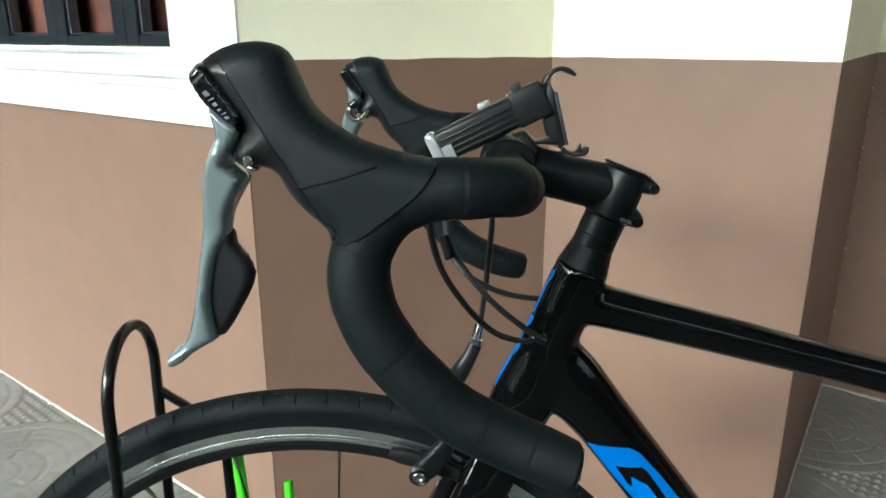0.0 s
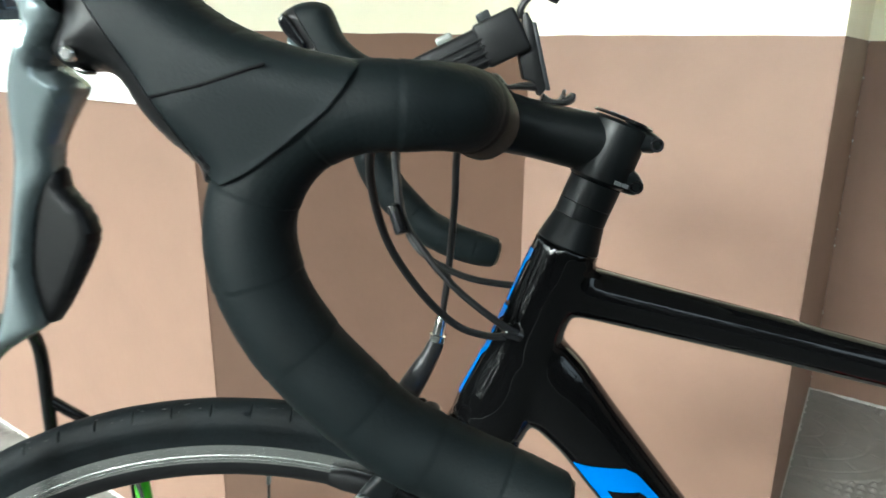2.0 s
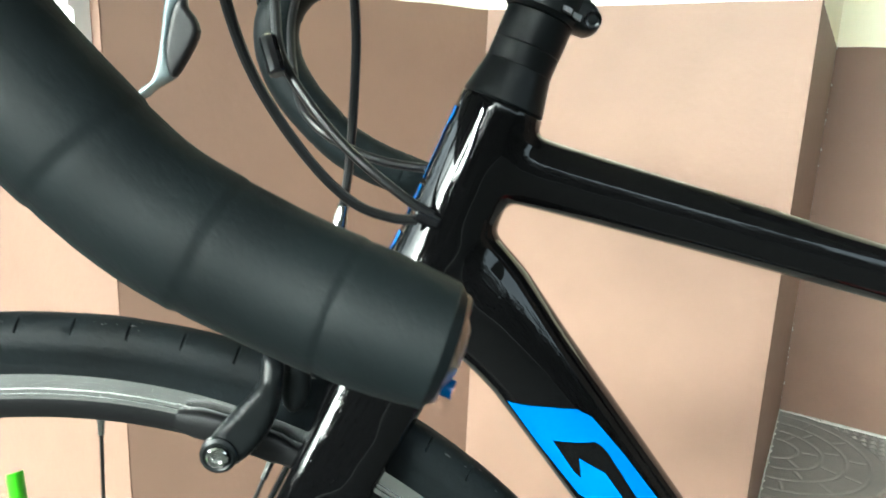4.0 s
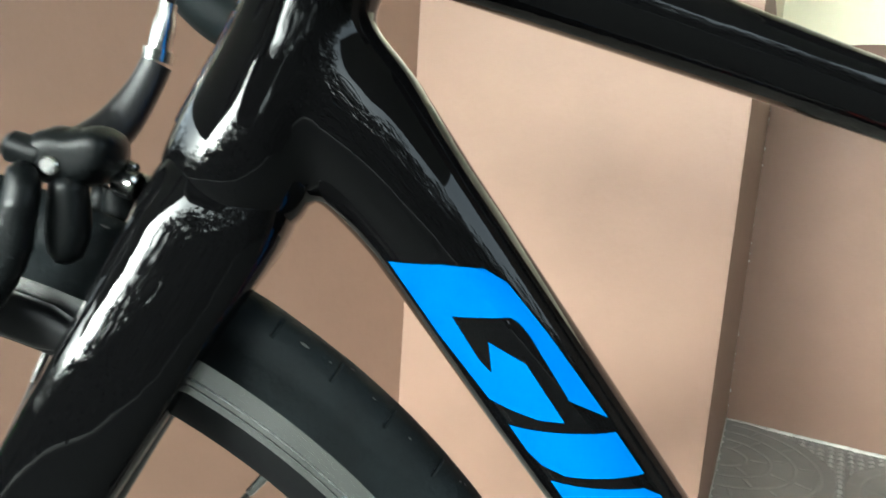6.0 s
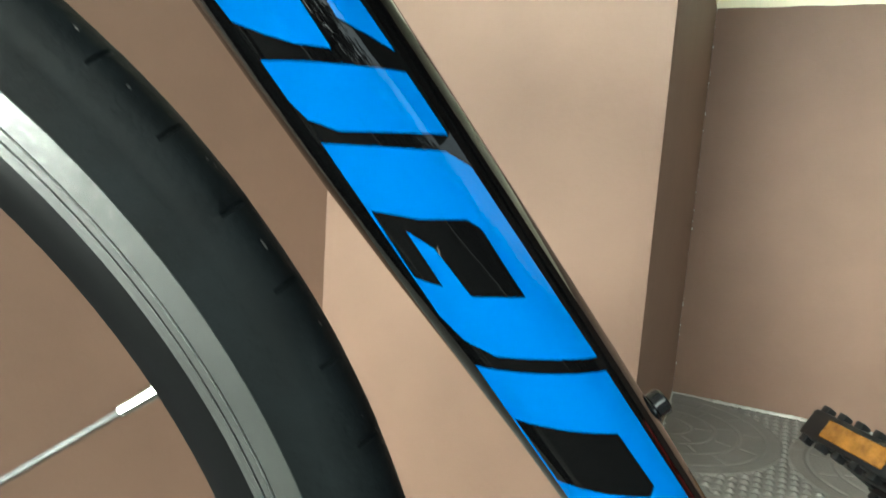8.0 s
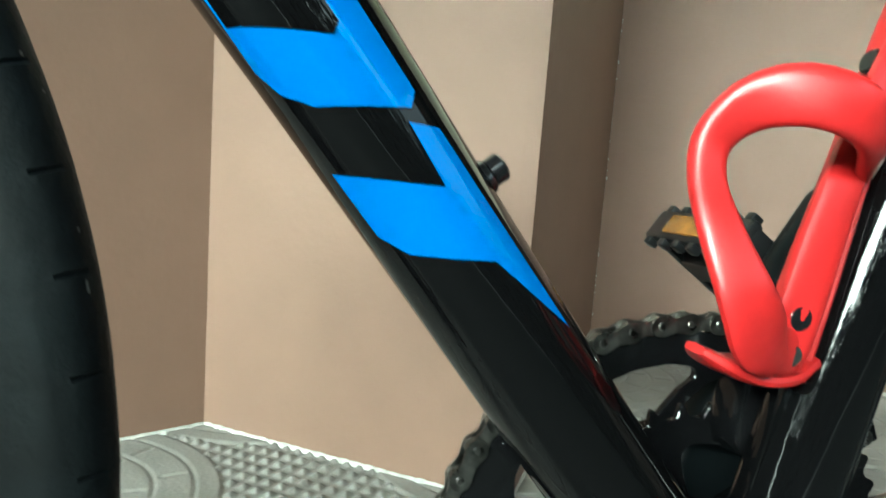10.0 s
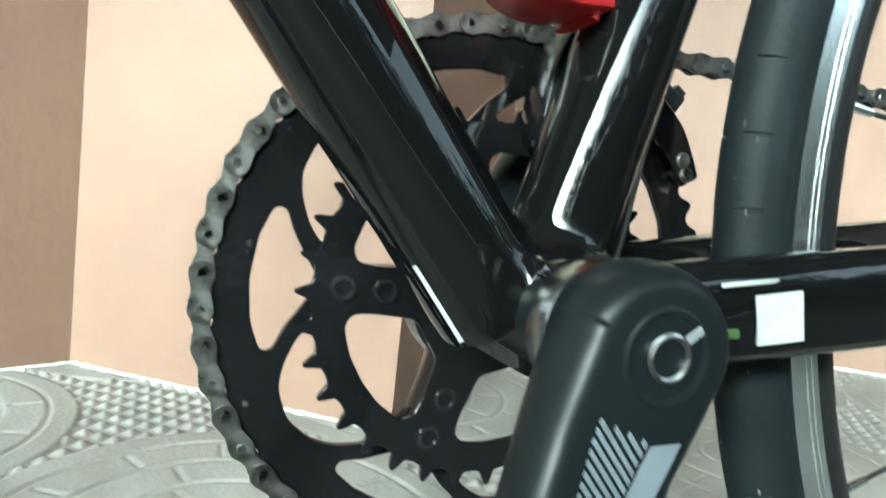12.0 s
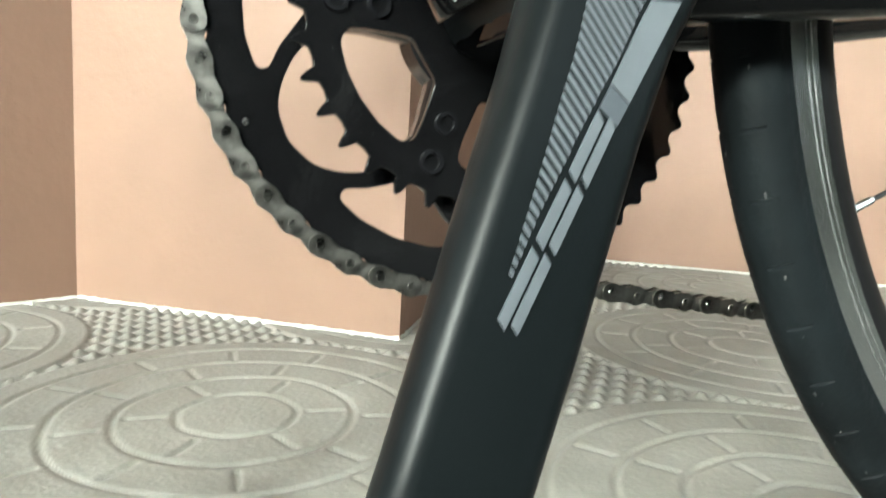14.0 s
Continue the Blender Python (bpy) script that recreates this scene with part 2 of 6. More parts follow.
def puff(outline, yc, w, edge, step=0.0022, power=2.2, curve=3, shift=None):
    """A cushion of an (x, z) outline: w thick to each side, rounded within edge of its rim."""
    o = smooth_outline(outline, curve) if curve else outline
    bm = bmesh.new()
    bm.faces.new([bm.verts.new((x, 0, z)) for x, z in o])
    bm.normal_update()
    bmesh.ops.triangulate(bm, faces=bm.faces[:])
    for ax in (0, 2):
        vals = [q[0 if ax == 0 else 1] for q in o]
        for v in np.arange(min(vals) + 0.000137, max(vals), step)[1:]:
            co, no = [0, 0, 0], [0, 0, 0]
            co[ax], no[ax] = v, 1
            bmesh.ops.bisect_plane(bm, geom=bm.verts[:] + bm.edges[:] + bm.faces[:], plane_co=co, plane_no=no)
    rim = {v for e in bm.edges if len(e.link_faces) == 1 for v in e.verts}
    seg_a = np.array(o)
    seg_b = np.roll(seg_a, -1, 0)
    d = seg_b - seg_a
    dd = (d * d).sum(1)
    depth = {}
    for v in bm.verts:
        q = np.array((v.co.x, v.co.z))
        t = np.clip(((q - seg_a) * d).sum(1) / dd, 0, 1)
        depth[v] = 0.0 if v in rim else float(np.sqrt((((seg_a + d * t[:, None]) - q) ** 2).sum(1)).min())
    faces = bm.faces[:]
    twin = {}
    for v in bm.verts[:]:
        h = (w(v.co.x, v.co.z) if callable(w) else w) * (1 - (1 - min(depth[v] / edge, 1)) ** power) ** (1 / power)
        y = yc + (shift(v.co.x, v.co.z) if shift else 0)
        twin[v] = v if v in rim else bm.verts.new((v.co.x, y + h, v.co.z))
        v.co.y = y - h
    for f in faces:
        try:
            bm.faces.new([twin[v] for v in f.verts][::-1])
        except ValueError:
            pass
    bmesh.ops.recalc_face_normals(bm, faces=bm.faces)
    return bm


def pillow(outline, half, mid, edge, cuts, steps=6, power=2.3):
    """A thick plate of an (x, z) outline with evenly rounded rims; half and mid give its thickness and middle."""
    p = np.array(outline, float)
    t = np.roll(p, -1, 0) - np.roll(p, 1, 0)
    t /= np.linalg.norm(t, axis=1)[:, None]
    nrm = np.stack([t[:, 1], -t[:, 0]], 1)
    area = float((p[:, 0] * np.roll(p[:, 1], -1) - p[:, 1] * np.roll(p[:, 0], -1)).sum())
    nrm = -nrm if area > 0 else nrm
    bm = bmesh.new()
    rings = []
    for k in range(-steps, steps + 1):
        a = math.pi / 2 * k / steps
        y = math.copysign(abs(math.sin(a)) ** (2 / power), k) if k else 0.0
        q = p + nrm * edge * (1 - math.cos(a) ** (2 / power))
        rings.append([bm.verts.new((x, y, z)) for x, z in q])
    n = len(p)
    for a, b in zip(rings, rings[1:]):
        for i in range(n):
            bm.faces.new((a[i], a[(i + 1) % n], b[(i + 1) % n], b[i]))
    for r in (rings[0], rings[-1]):
        bm.faces.new(r)
    for co, no in cuts:
        bmesh.ops.bisect_plane(bm, geom=bm.verts[:] + bm.edges[:] + bm.faces[:], plane_co=co, plane_no=no)
    for v in bm.verts:
        v.co.y = mid(v.co.x, v.co.z) + v.co.y * half(v.co.x, v.co.z)
    bmesh.ops.recalc_face_normals(bm, faces=bm.faces)
    return bm


def block(size, m=None, bevel=0.0, segments=2):
    bm = bmesh.new()
    bmesh.ops.create_cube(bm, size=1.0)
    bmesh.ops.scale(bm, vec=size, verts=bm.verts)
    if bevel:
        bevelled(bm, bevel, segments)
    if m is not None:
        bm.transform(m)
    return bm


def thing(name, label, category, **k):
    return tagged(new(name), label, category, **k)


# ---- the corner of the house ----
A0 = V(-2.95, 2.16)
AB, BC, CD, DE = V(-0.781, 0.656), V(-0.256, 0.918), V(0.147, 0.626), V(0.612, 1.383)
E1 = V(1.42, 0.804)
DADO, TOP = 0.927, 2.7


def wall(name, a, b, label, thick=0.14, opening=None, z_split=DADO, end0=0.0, end1=0.0, paints=(M_BROWN, M_CREAM)):
    """A wall from a to b, its face on the line, its body behind; brown below the split, cream above."""
    d = (b - a).normalized()
    back = V(-d.y, d.x)
    if back.y < 0 and abs(back.y) > 0.3:
        back = -back
    a2, b2 = a - d * end0, b + d * end1
    length = (b2 - a2).length
    bm = bmesh.new()
    us = [0.0, length]
    zs = [0.0, z_split, TOP]
    if opening:
        us = sorted(set(us + [opening[0], opening[1]]))
        zs = sorted(set(zs + [opening[2], opening[3]]))
    n_sub = []
    for p, q in zip(us, us[1:]):
        k = max(1, int((q - p) / 0.03))
        n_sub += [p + (q - p) * i / k for i in range(k)]
    us_f = n_sub + [length]
    grid = {}

    def vert(i, j, k):
        if (i, j, k) not in grid:
            u, z = us_f[i], zs[j]
            if abs(z - z_split) < 1e-6:
                z += 0.0016 * noise.noise((u * 14, a.x * 7, 0)) + 0.0010 * noise.noise((u * 55, a.x, 2))
            p = a2 + d * u + back * (thick if k else 0)
            grid[(i, j, k)] = bm.verts.new((p.x, p.y, z))
        return grid[(i, j, k)]

    def solid(i, j):
        if not opening:
            return True
        um, zm = (us_f[i] + us_f[i + 1]) / 2, (zs[j] + zs[j + 1]) / 2
        return not (opening[0] < um < opening[1] and opening[2] < zm < opening[3])

    ni, nj = len(us_f) - 1, len(zs) - 1
    for i in range(ni):
        for j in range(nj):
            if not solid(i, j):
                continue
            mi = 0 if zs[j] < z_split - 1e-6 else 1
            fs = [bm.faces.new([vert(i, j, k), vert(i + 1, j, k), vert(i + 1, j + 1, k), vert(i, j + 1, k)]) for k in (0, 1)]
            for (di, dj, e0, e1) in ((-1, 0, (i, j), (i, j + 1)), (1, 0, (i + 1, j), (i + 1, j + 1)), (0, -1, (i, j), (i + 1, j)), (0, 1, (i, j + 1), (i + 1, j + 1))):
                x, y = i + di, j + dj
                if not (0 <= x < ni and 0 <= y < nj) or not solid(x, y):
                    fs.append(bm.faces.new([vert(*e0, 0), vert(*e1, 0), vert(*e1, 1), vert(*e0, 1)]))
            for f in fs:
                f.material_index = mi
    bmesh.ops.recalc_face_normals(bm, faces=bm.faces)
    ob = mesh_ob(name, bm, paints, smooth=False)
    return tagged(ob, label, "wall", kind="structure")


# window in the wall with the moulded sill
dA = (A0 - AB).normalized()
LA = (A0 - AB).length
WIN = (0.1905, 1.75, 0.9465, 2.15)
wall("wall_window", A0, AB, "two-tone house wall, brown below and cream above, with a window",
     opening=(LA - WIN[1], LA - WIN[0], WIN[2], WIN[3]))
wall("wall_return", AB, BC, "two-tone painted return wall, brown below and cream above", end0=-0.002, end1=0.1)
wall("wall_pier", BC, CD, "two-tone painted pier face, brown below and cream above", thick=0.02)
wall("wall_pier_side", DE, CD, "narrow shaded side of the painted pier", thick=0.02, end0=0.0)
wall("wall_recess", DE, E1, "two-tone recessed house wall, brown below and cream above", end0=0.1)
# out of view, added to keep light from the right off the recess
wall("wall_side", E1, V(1.42, -0.45), "unseen side wall added to shade the recess, dark to cut bounce light", thick=0.14, z_split=TOP - 0.02, paints=(M_SIDE_BLOCKER, M_CREAM))


def on_A(u, out, z):
    n = V(dA.y, -dA.x)
    if n.y > 0:
        n = -n
    p = AB + dA * u + n * out
    return V(p.x, p.y, z)


def moulding(name, u0, u1, profile, mat, label, parent=None):
    """A profile of (out, z) run along the window wall."""
    bm = bmesh.new()
    ends = [[bm.verts.new(on_A(u, o, z)) for o, z in profile] for u in (u0, u1)]
    k = len(profile)
    for i in range(k):
        bm.faces.new((ends[0][i], ends[0][(i + 1) % k], ends[1][(i + 1) % k], ends[1][i]))
    bm.faces.new(ends[0])
    bm.faces.new(ends[1][::-1])
    bmesh.ops.recalc_face_normals(bm, faces=bm.faces)
    return mesh_ob(name, bm, mat, parent, label, sharp=25)


window = tagged(new("window_1"), "dark painted casement window with brown shutters behind glass", "window", kind="structure")
moulding("window_sill", 0.02, 2.0, [(0, 0.817), (0.012, 0.817), (0.012, 0.826), (0.0145, 0.8275), (0.0145, 0.840), (0.020, 0.8425), (0.022, 0.848), (0.022, 0.876), (0.026, 0.880),
                                    (0.029, 0.881), (0.029, 0.894), (0.033, 0.8965), (0.0385, 0.900), (0.0405, 0.910), (0.0405, 0.926), (0.038, 0.932), (0.030, 0.934), (0, 0.938)],
         M_WHITE, "white moulded window sill", window)
moulding("window_ledge", 0.176, 1.9, [(-0.06, 0.936), (0.004, 0.937), (0.004, 0.941), (-0.06, 0.946)], M_LEDGE, "thin grey ledge under the window", window)
moulding("window_casing", -0.0008, 0.176, [(0, 0.9375), (0.0035, 0.9375), (0.0035, 2.3), (0, 2.3)], M_WHITE, "wide white plaster window surround", window)
moulding("window_reveal", 0.1762, 0.1902, [(-0.06, 0.945), (0.0, 0.945), (0.0, 2.15), (-0.06, 2.15)], M_WHITE, "", window)
moulding("shutter_back", 0.10, 1.85, [(-0.125, 0.93), (-0.105, 0.93), (-0.105, 2.2), (-0.125, 2.2)], M_WOOD, "", window)
U_MEET = (0.379, 0.653, 0.930, 1.205, 1.48)
for i, u in enumerate((0.1905,) + U_MEET):
    u1 = (U_MEET + (1.75,))[i]
    sash = new("sash")
    sash.parent = window
    for p, q in ((u + 0.0012, u + 0.042), (u1 - 0.042, u1 - 0.0012)):
        moulding("sash_stile", p, q, [(-0.058, 0.947), (-0.032, 0.947), (-0.029, 0.949), (-0.029, 2.15), (-0.058, 2.15)], M_GRILLE, "", sash)
    moulding("sash_rail", u + 0.0425, u1 - 0.0425, [(-0.058, 0.947), (-0.030, 0.947), (-0.030, 0.966), (-0.034, 0.969), (-0.058, 0.969)], M_GRILLE, "", sash)
    for p, q in ((u + 0.0425, u + 0.0485), (u1 - 0.0485, u1 - 0.0425)):
        moulding("glazing_bead", p, q, [(-0.056, 0.969), (-0.040, 0.969), (-0.036, 0.972), (-0.036, 2.15), (-0.056, 2.15)], M_BEAD, "", sash)
    moulding("glazing_bead", u + 0.049, u1 - 0.049, [(-0.056, 0.9695), (-0.038, 0.9695), (-0.036, 0.9715), (-0.042, 0.974), (-0.056, 0.974)], M_BEAD, "", sash)
    n_b = 4
    for j in range(n_b):
        p = u + 0.03 + (u1 - u - 0.06) * j / n_b
        q = p + (u1 - u - 0.06) / n_b - 0.004
        moulding("shutter_board", p, q, [(-0.095, 0.95), (-0.080 - 0.006 * (j % 2), 0.95), (-0.080 - 0.006 * (j % 2), 2.15), (-0.095, 2.15)], M_WOOD, "", window)

# never in view; its front edge bounds the strip of sky from above
ceiling = tagged(mesh_ob("ceiling", block((8.0, 6.7, 0.12), pose(-1.2, 0.15, TOP + 0.06)), M_CEILING, smooth=False), "unseen pale ceiling added to cut off the high sky", "ceiling", kind="structure")


# ---- floor: stamped cement with rings and studs ----
PITCH, THETA, C1 = 0.475, radians(-36), V(-0.062, 0.413)


def relief(x, y):
    """Depth of the stamped joints at points of the floor."""
    c, s = math.cos(THETA), math.sin(THETA)
    u = ((x - C1.x) * c + (y - C1.y) * s) / PITCH
    v = (-(x - C1.x) * s + (y - C1.y) * c) / PITCH
    iu, iv = np.round(u), np.round(v)
    a, b = (u - iu) * PITCH, (v - iv) * PITCH
    r = np.hypot(a, b) + 0.0008 * np.sin(7 * np.arctan2(b, a) + iu * 3 + iv)
    an = np.arctan2(b, a) + 0.35 * (iu + 2 * iv)
    h = np.zeros_like(x)
    w = 0.0037

    def groove(d, depth, width=w):
        return -depth * np.clip(1 - np.abs(d) / width, 0, 1) ** 0.8
    for k in range(1, 5):
        h = np.minimum(h, groove(r - 0.05 * k - 0.001, 0.0024))
    h = np.minimum(h, groove(r - 0.2345, 0.0024))
    for k in range(1, 4):
        n = (0, 6, 9, 12)[k]
        ph = an + 0.5 * k
        step = 2 * math.pi / n
        d = (ph / step - np.round(ph / step)) * step * r
        inside = (r > 0.05 * k + 0.009) & (r < 0.05 * (k + 1) - 0.007)
        h = np.where(inside, np.minimum(h, groove(d, 0.0024)), h)
    # studs in the gaps between the rings
    gap = r > 0.2345
    p = 0.0205
    du, dv = u * PITCH / p, v * PITCH / p * 0.8
    du = du - np.floor(du) - 0.5
    dv = dv - np.floor(dv) - 0.5
    stud = np.clip(1.5 - np.maximum(np.abs(du) / 0.24, np.abs(dv) / 0.22), 0, 1)
    h = np.where(gap, -0.0035 + 0.005 * np.minimum(stud, 1), h)
    h = h + 0.0006 * np.sin(x * 23 + 1.3 * np.sin(y * 17)) * np.sin(y * 29)
    return h


def floor_patch(x0, x1, y0, y1, step):
    xs = np.linspace(x0, x1, int(round((x1 - x0) / step)) + 1)
    ys = np.linspace(y0, y1, int(round((y1 - y0) / step)) + 1)
    gx, gy = np.meshgrid(xs, ys)
    gz = relief(gx, gy) - 0.001
    co = np.stack([gx, gy, gz], -1).reshape(-1, 3)
    nx, ny = len(xs), len(ys)
    idx = np.arange(nx * ny).reshape(ny, nx)
    quads = np.stack([idx[:-1, :-1], idx[:-1, 1:], idx[1:, 1:], idx[1:, :-1]], -1).reshape(-1, 4)
    return co, quads


def quad_mesh(name, co, quads, mat):
    me = bpy.data.meshes.new(name)
    me.vertices.add(len(co))
    me.vertices.foreach_set("co", co.ravel())
    me.loops.add(quads.size)
    me.loops.foreach_set("vertex_index", quads.ravel().astype(np.int32))
    me.polygons.add(len(quads))
    me.polygons.foreach_set("loop_start", (np.arange(len(quads)) * 4).astype(np.int32))
    me.polygons.foreach_set("use_smooth", np.ones(len(quads), bool))
    me.update()
    me.validate()
    me.materials.append(mat)
    return new(name, me)


cos, qs, base = [], [], 0
for box in ((-0.62, 1.42, -0.1, 1.45, 0.0028), (-2.4, -0.62, -0.1, 2.0, 0.006)):
    co_, q_ = floor_patch(*box)
    cos.append(co_)
    qs.append(q_ + base)
    base += len(co_)
tagged(quad_mesh("floor", np.concatenate(cos), np.concatenate(qs), M_CEMENT), "grey cement floor stamped with rings and studs", "floor", kind="structure")
# slab beyond the view, dark so the tubes' undersides reflect little
bm = bmesh.new()
for a, b, c_, d_ in ((-2.4, 2.3, -0.7, -0.1), (1.42, 2.3, -0.1, 2.0), (-3.4, -2.4, -0.7, 2.6)):
    bm.faces.new([bm.verts.new(p) for p in ((a, c_, -0.002), (b, c_, -0.002), (b, d_, -0.002), (a, d_, -0.002))])
tagged(mesh_ob("porch_slab", bm, M_SLAB_DARK, smooth=False), "unseen porch slab, darkened to stand for shade in the frame's reflections", "floor", kind="structure")
bm = bmesh.new()
bm.faces.new([bm.verts.new(p) for p in ((-600, -600, -0.12), (600, -600, -0.12), (600, 600, -0.12), (-600, 600, -0.12))])
tagged(mesh_ob("ground", bm, M_LAWN, smooth=False), "open ground outside the porch", "ground", kind="structure")


def hedge(a, b, count, seed, low, high, share, reach):
    """A ragged hedge from a to b, out of view, added to screen off low sky."""
    rng = random.Random(seed)
    bm = bmesh.new()
    quad = [(-0.5, 0, -0.5), (0.5, 0, -0.5), (0.5, 0, 0.5), (-0.5, 0, 0.5)]
    for k in range(count):
        f = rng.random()
        p = a + (b - a) * f
        top = low + (high - low) * f + 0.55 * noise.noise((p.x * 0.9, p.y * 0.9, seed)) + 0.6 * noise.noise((p.x * 2.9, p.y * 2.9, 3))
        z = rng.random() ** 0.8 * top if rng.random() > share else top + reach * rng.random() ** 1.3
        m = Matrix.Translation((p.x + rng.uniform(-0.3, 0.3), p.y + rng.uniform(-0.4, 0.4), z)) @ Euler((rng.uniform(-1, 1), rng.uniform(-1, 1), rng.uniform(0, 6.28))).to_matrix().to_4x4()
        s = rng.uniform(0.07, 0.17)
        bm.faces.new([bm.verts.new(m @ (Vector(q) * s)) for q in quad])
    d, h = b - a, min(low, high) - 0.75
    me = bpy.data.meshes.new("core")
    core = block((d.length, 0.5, h), Matrix.Translation(((a.x + b.x) / 2, (a.y + b.y) / 2, h / 2)) @ Matrix.Rotation(math.atan2(d.y, d.x), 4, "Z"))
    core.to_mesh(me)
    core.free()
    bm.from_mesh(me)
    bpy.data.meshes.remove(me)
    ob = mesh_ob("hedge", bm, M_LEAF, smooth=False)
    tagged(ob, "unseen dark leafy hedge added to screen off the low sky", "hedge", kind="stuff")


# heights set how wide a strip of sky lights the walls and tubes
hedge(V(-7.5, -5.4), V(9, -5.4), 14000, 11, 2.70, 2.95, 0.06, 0.5)
hedge(V(-7.5, -5.4), V(-7.5, 6.0), 8000, 12, 2.4, 2.6, 0.06, 0.5)
hedge(V(3.6, -5.4), V(3.6, 1.5), 6000, 13, 1.2, 1.35, 0.06, 0.4)


def caulk(a, b, seed):
    """A ragged line of white filler where wall meets floor."""
    rng = random.Random(seed)
    bm = bmesh.new()
    d = (b - a).normalized()
    n = V(d.y, -d.x)
    if n.y > 0:
        n = -n
    k = int((b - a).length / 0.006)
    prev = None
    for i in range(k + 1):
        p = a + (b - a) * (i / k)
        w = 0.0025 + 0.003 * abs(noise.noise((i * 0.35, seed, 0))) + (0.004 if rng.random() < 0.06 else 0)
        h = 0.0022 + 0.0035 * abs(noise.noise((i * 0.3, seed, 5)))
        ring = [bm.verts.new((p.x + n.x * o, p.y + n.y * o, z)) for o, z in ((-0.002, -0.004), (w, -0.004), (w * 0.8, h * 0.5), (0.0012, h), (-0.002, h))]
        if prev:
            for j in range(5):
                bm.faces.new((prev[j], prev[(j + 1) % 5], ring[(j + 1) % 5], ring[j]))
        prev = ring
    bmesh.ops.recalc_face_normals(bm, faces=bm.faces)
    tagged(mesh_ob("baseboard", bm, M_CAULK, smooth=True), "ragged white filler along the wall's foot", "trim", kind="structure")


for i, (a, b) in enumerate(((A0, AB), (AB, BC), (BC, CD), (CD, DE), (DE, E1))):
    caulk(a, b, i + 1)


def corner_chips():
    """Small flakes of pale filler up the inner corner."""
    rng = random.Random(21)
    bm = bmesh.new()
    for k in range(42):
        z = rng.uniform(0.01, 1.0)
        s = rng.uniform(0.0008, 0.0024)
        m = Matrix.Translation((DE.x + rng.uniform(-0.002, 0.002), DE.y - 0.0012, z)) @ Matrix.Diagonal((s, s * 0.6, s * rng.uniform(0.6, 2.5), 1))
        bmesh.ops.create_icosphere(bm, subdivisions=1, radius=1.0, matrix=m)
    tagged(mesh_ob("trim", bm, M_CAULK), "small flakes of pale filler in the wall corner", "trim", kind="structure")


corner_chips()

# ---- the bicycle, in its own upright plane, leaning a little towards the wall ----
bike = thing("road_bicycle", "gloss black road bicycle with blue decals held by a floor stand", "bicycle")
bike.rotation_euler = (radians(-2.469), 0, 0)
FW, RW, R_T = (-0.541, 0.3420), (0.409, 0.3385), 0.3375
BB = (0.001, 0.2885)


def along(a, b, t, y=0.0):
    return (a[0] + (b[0] - a[0]) * t, y, a[1] + (b[1] - a[1]) * t)


# frame: rows are x, y, z, half width, half height
HT0, HT1 = (-0.3705, 0.670), (-0.324, 0.791)
DT_A, DT_D = V(-0.2915, 0.65), V(0.6076, -0.7943)


def dt(s, off=0.0, y=0.0):
    p = DT_A + DT_D * s + V(0.7943, 0.6076) * off
    return (p.x, y, p.y)


class Limb:
    """A tube along rows of x, y, z, half width, half height, as a solid and as a distance field."""

    def __init__(self, name, label, rows, power=2.2, n=5):
        self.name, self.label, self.power = name, label, power
        self.rows = np.array(spline(rows, n), float)
        p = self.rows[:, :3]
        d = np.gradient(p, axis=0)
        d /= np.linalg.norm(d, axis=1)[:, None]
        s = np.array([0.0, 1.0, 0.0]) - d * d[:, 1:2]
        self.side = s / np.linalg.norm(s, axis=1)[:, None]
        self.up = np.cross(d, self.side)
        self.dir = d

    def far(self, q):
        p = self.rows[:, :3]
        a, b = p[:-1], p[1:]
        ab = b - a
        best = np.full(len(q), 1e9)
        out = np.zeros(len(q))
        for i in range(len(a)):
            t = np.clip((q - a[i]) @ ab[i] / (ab[i] @ ab[i]), 0, 1)
            c = a[i] + t[:, None] * ab[i]
            v = q - c
            dist = (v * v).sum(1)
            w = self.rows[i, 3] + (self.rows[i + 1, 3] - self.rows[i, 3]) * t
            h = self.rows[i, 4] + (self.rows[i + 1, 4] - self.rows[i, 4]) * t
            x, z, e = np.abs(v @ self.side[i]), np.abs(v @ self.up[i]), np.abs(v @ self.dir[i])
            k = ((x / w) ** self.power + (z / h) ** self.power) ** (1 / self.power)
            f = (k - 1) * np.where(k > 1e-6, np.sqrt(x * x + z * z) / np.maximum(k, 1e-6), np.minimum(w, h)) * 1.0
            f = np.where(k < 0.05, -np.minimum(w, h), f)
            if i == 0 or i == len(a) - 1:
                f = np.where(e > 1e-5, np.maximum(f, e), f)
            m = dist < best
            best = np.where(m, dist, best)
            out = np.where(m, f, out)
        return out


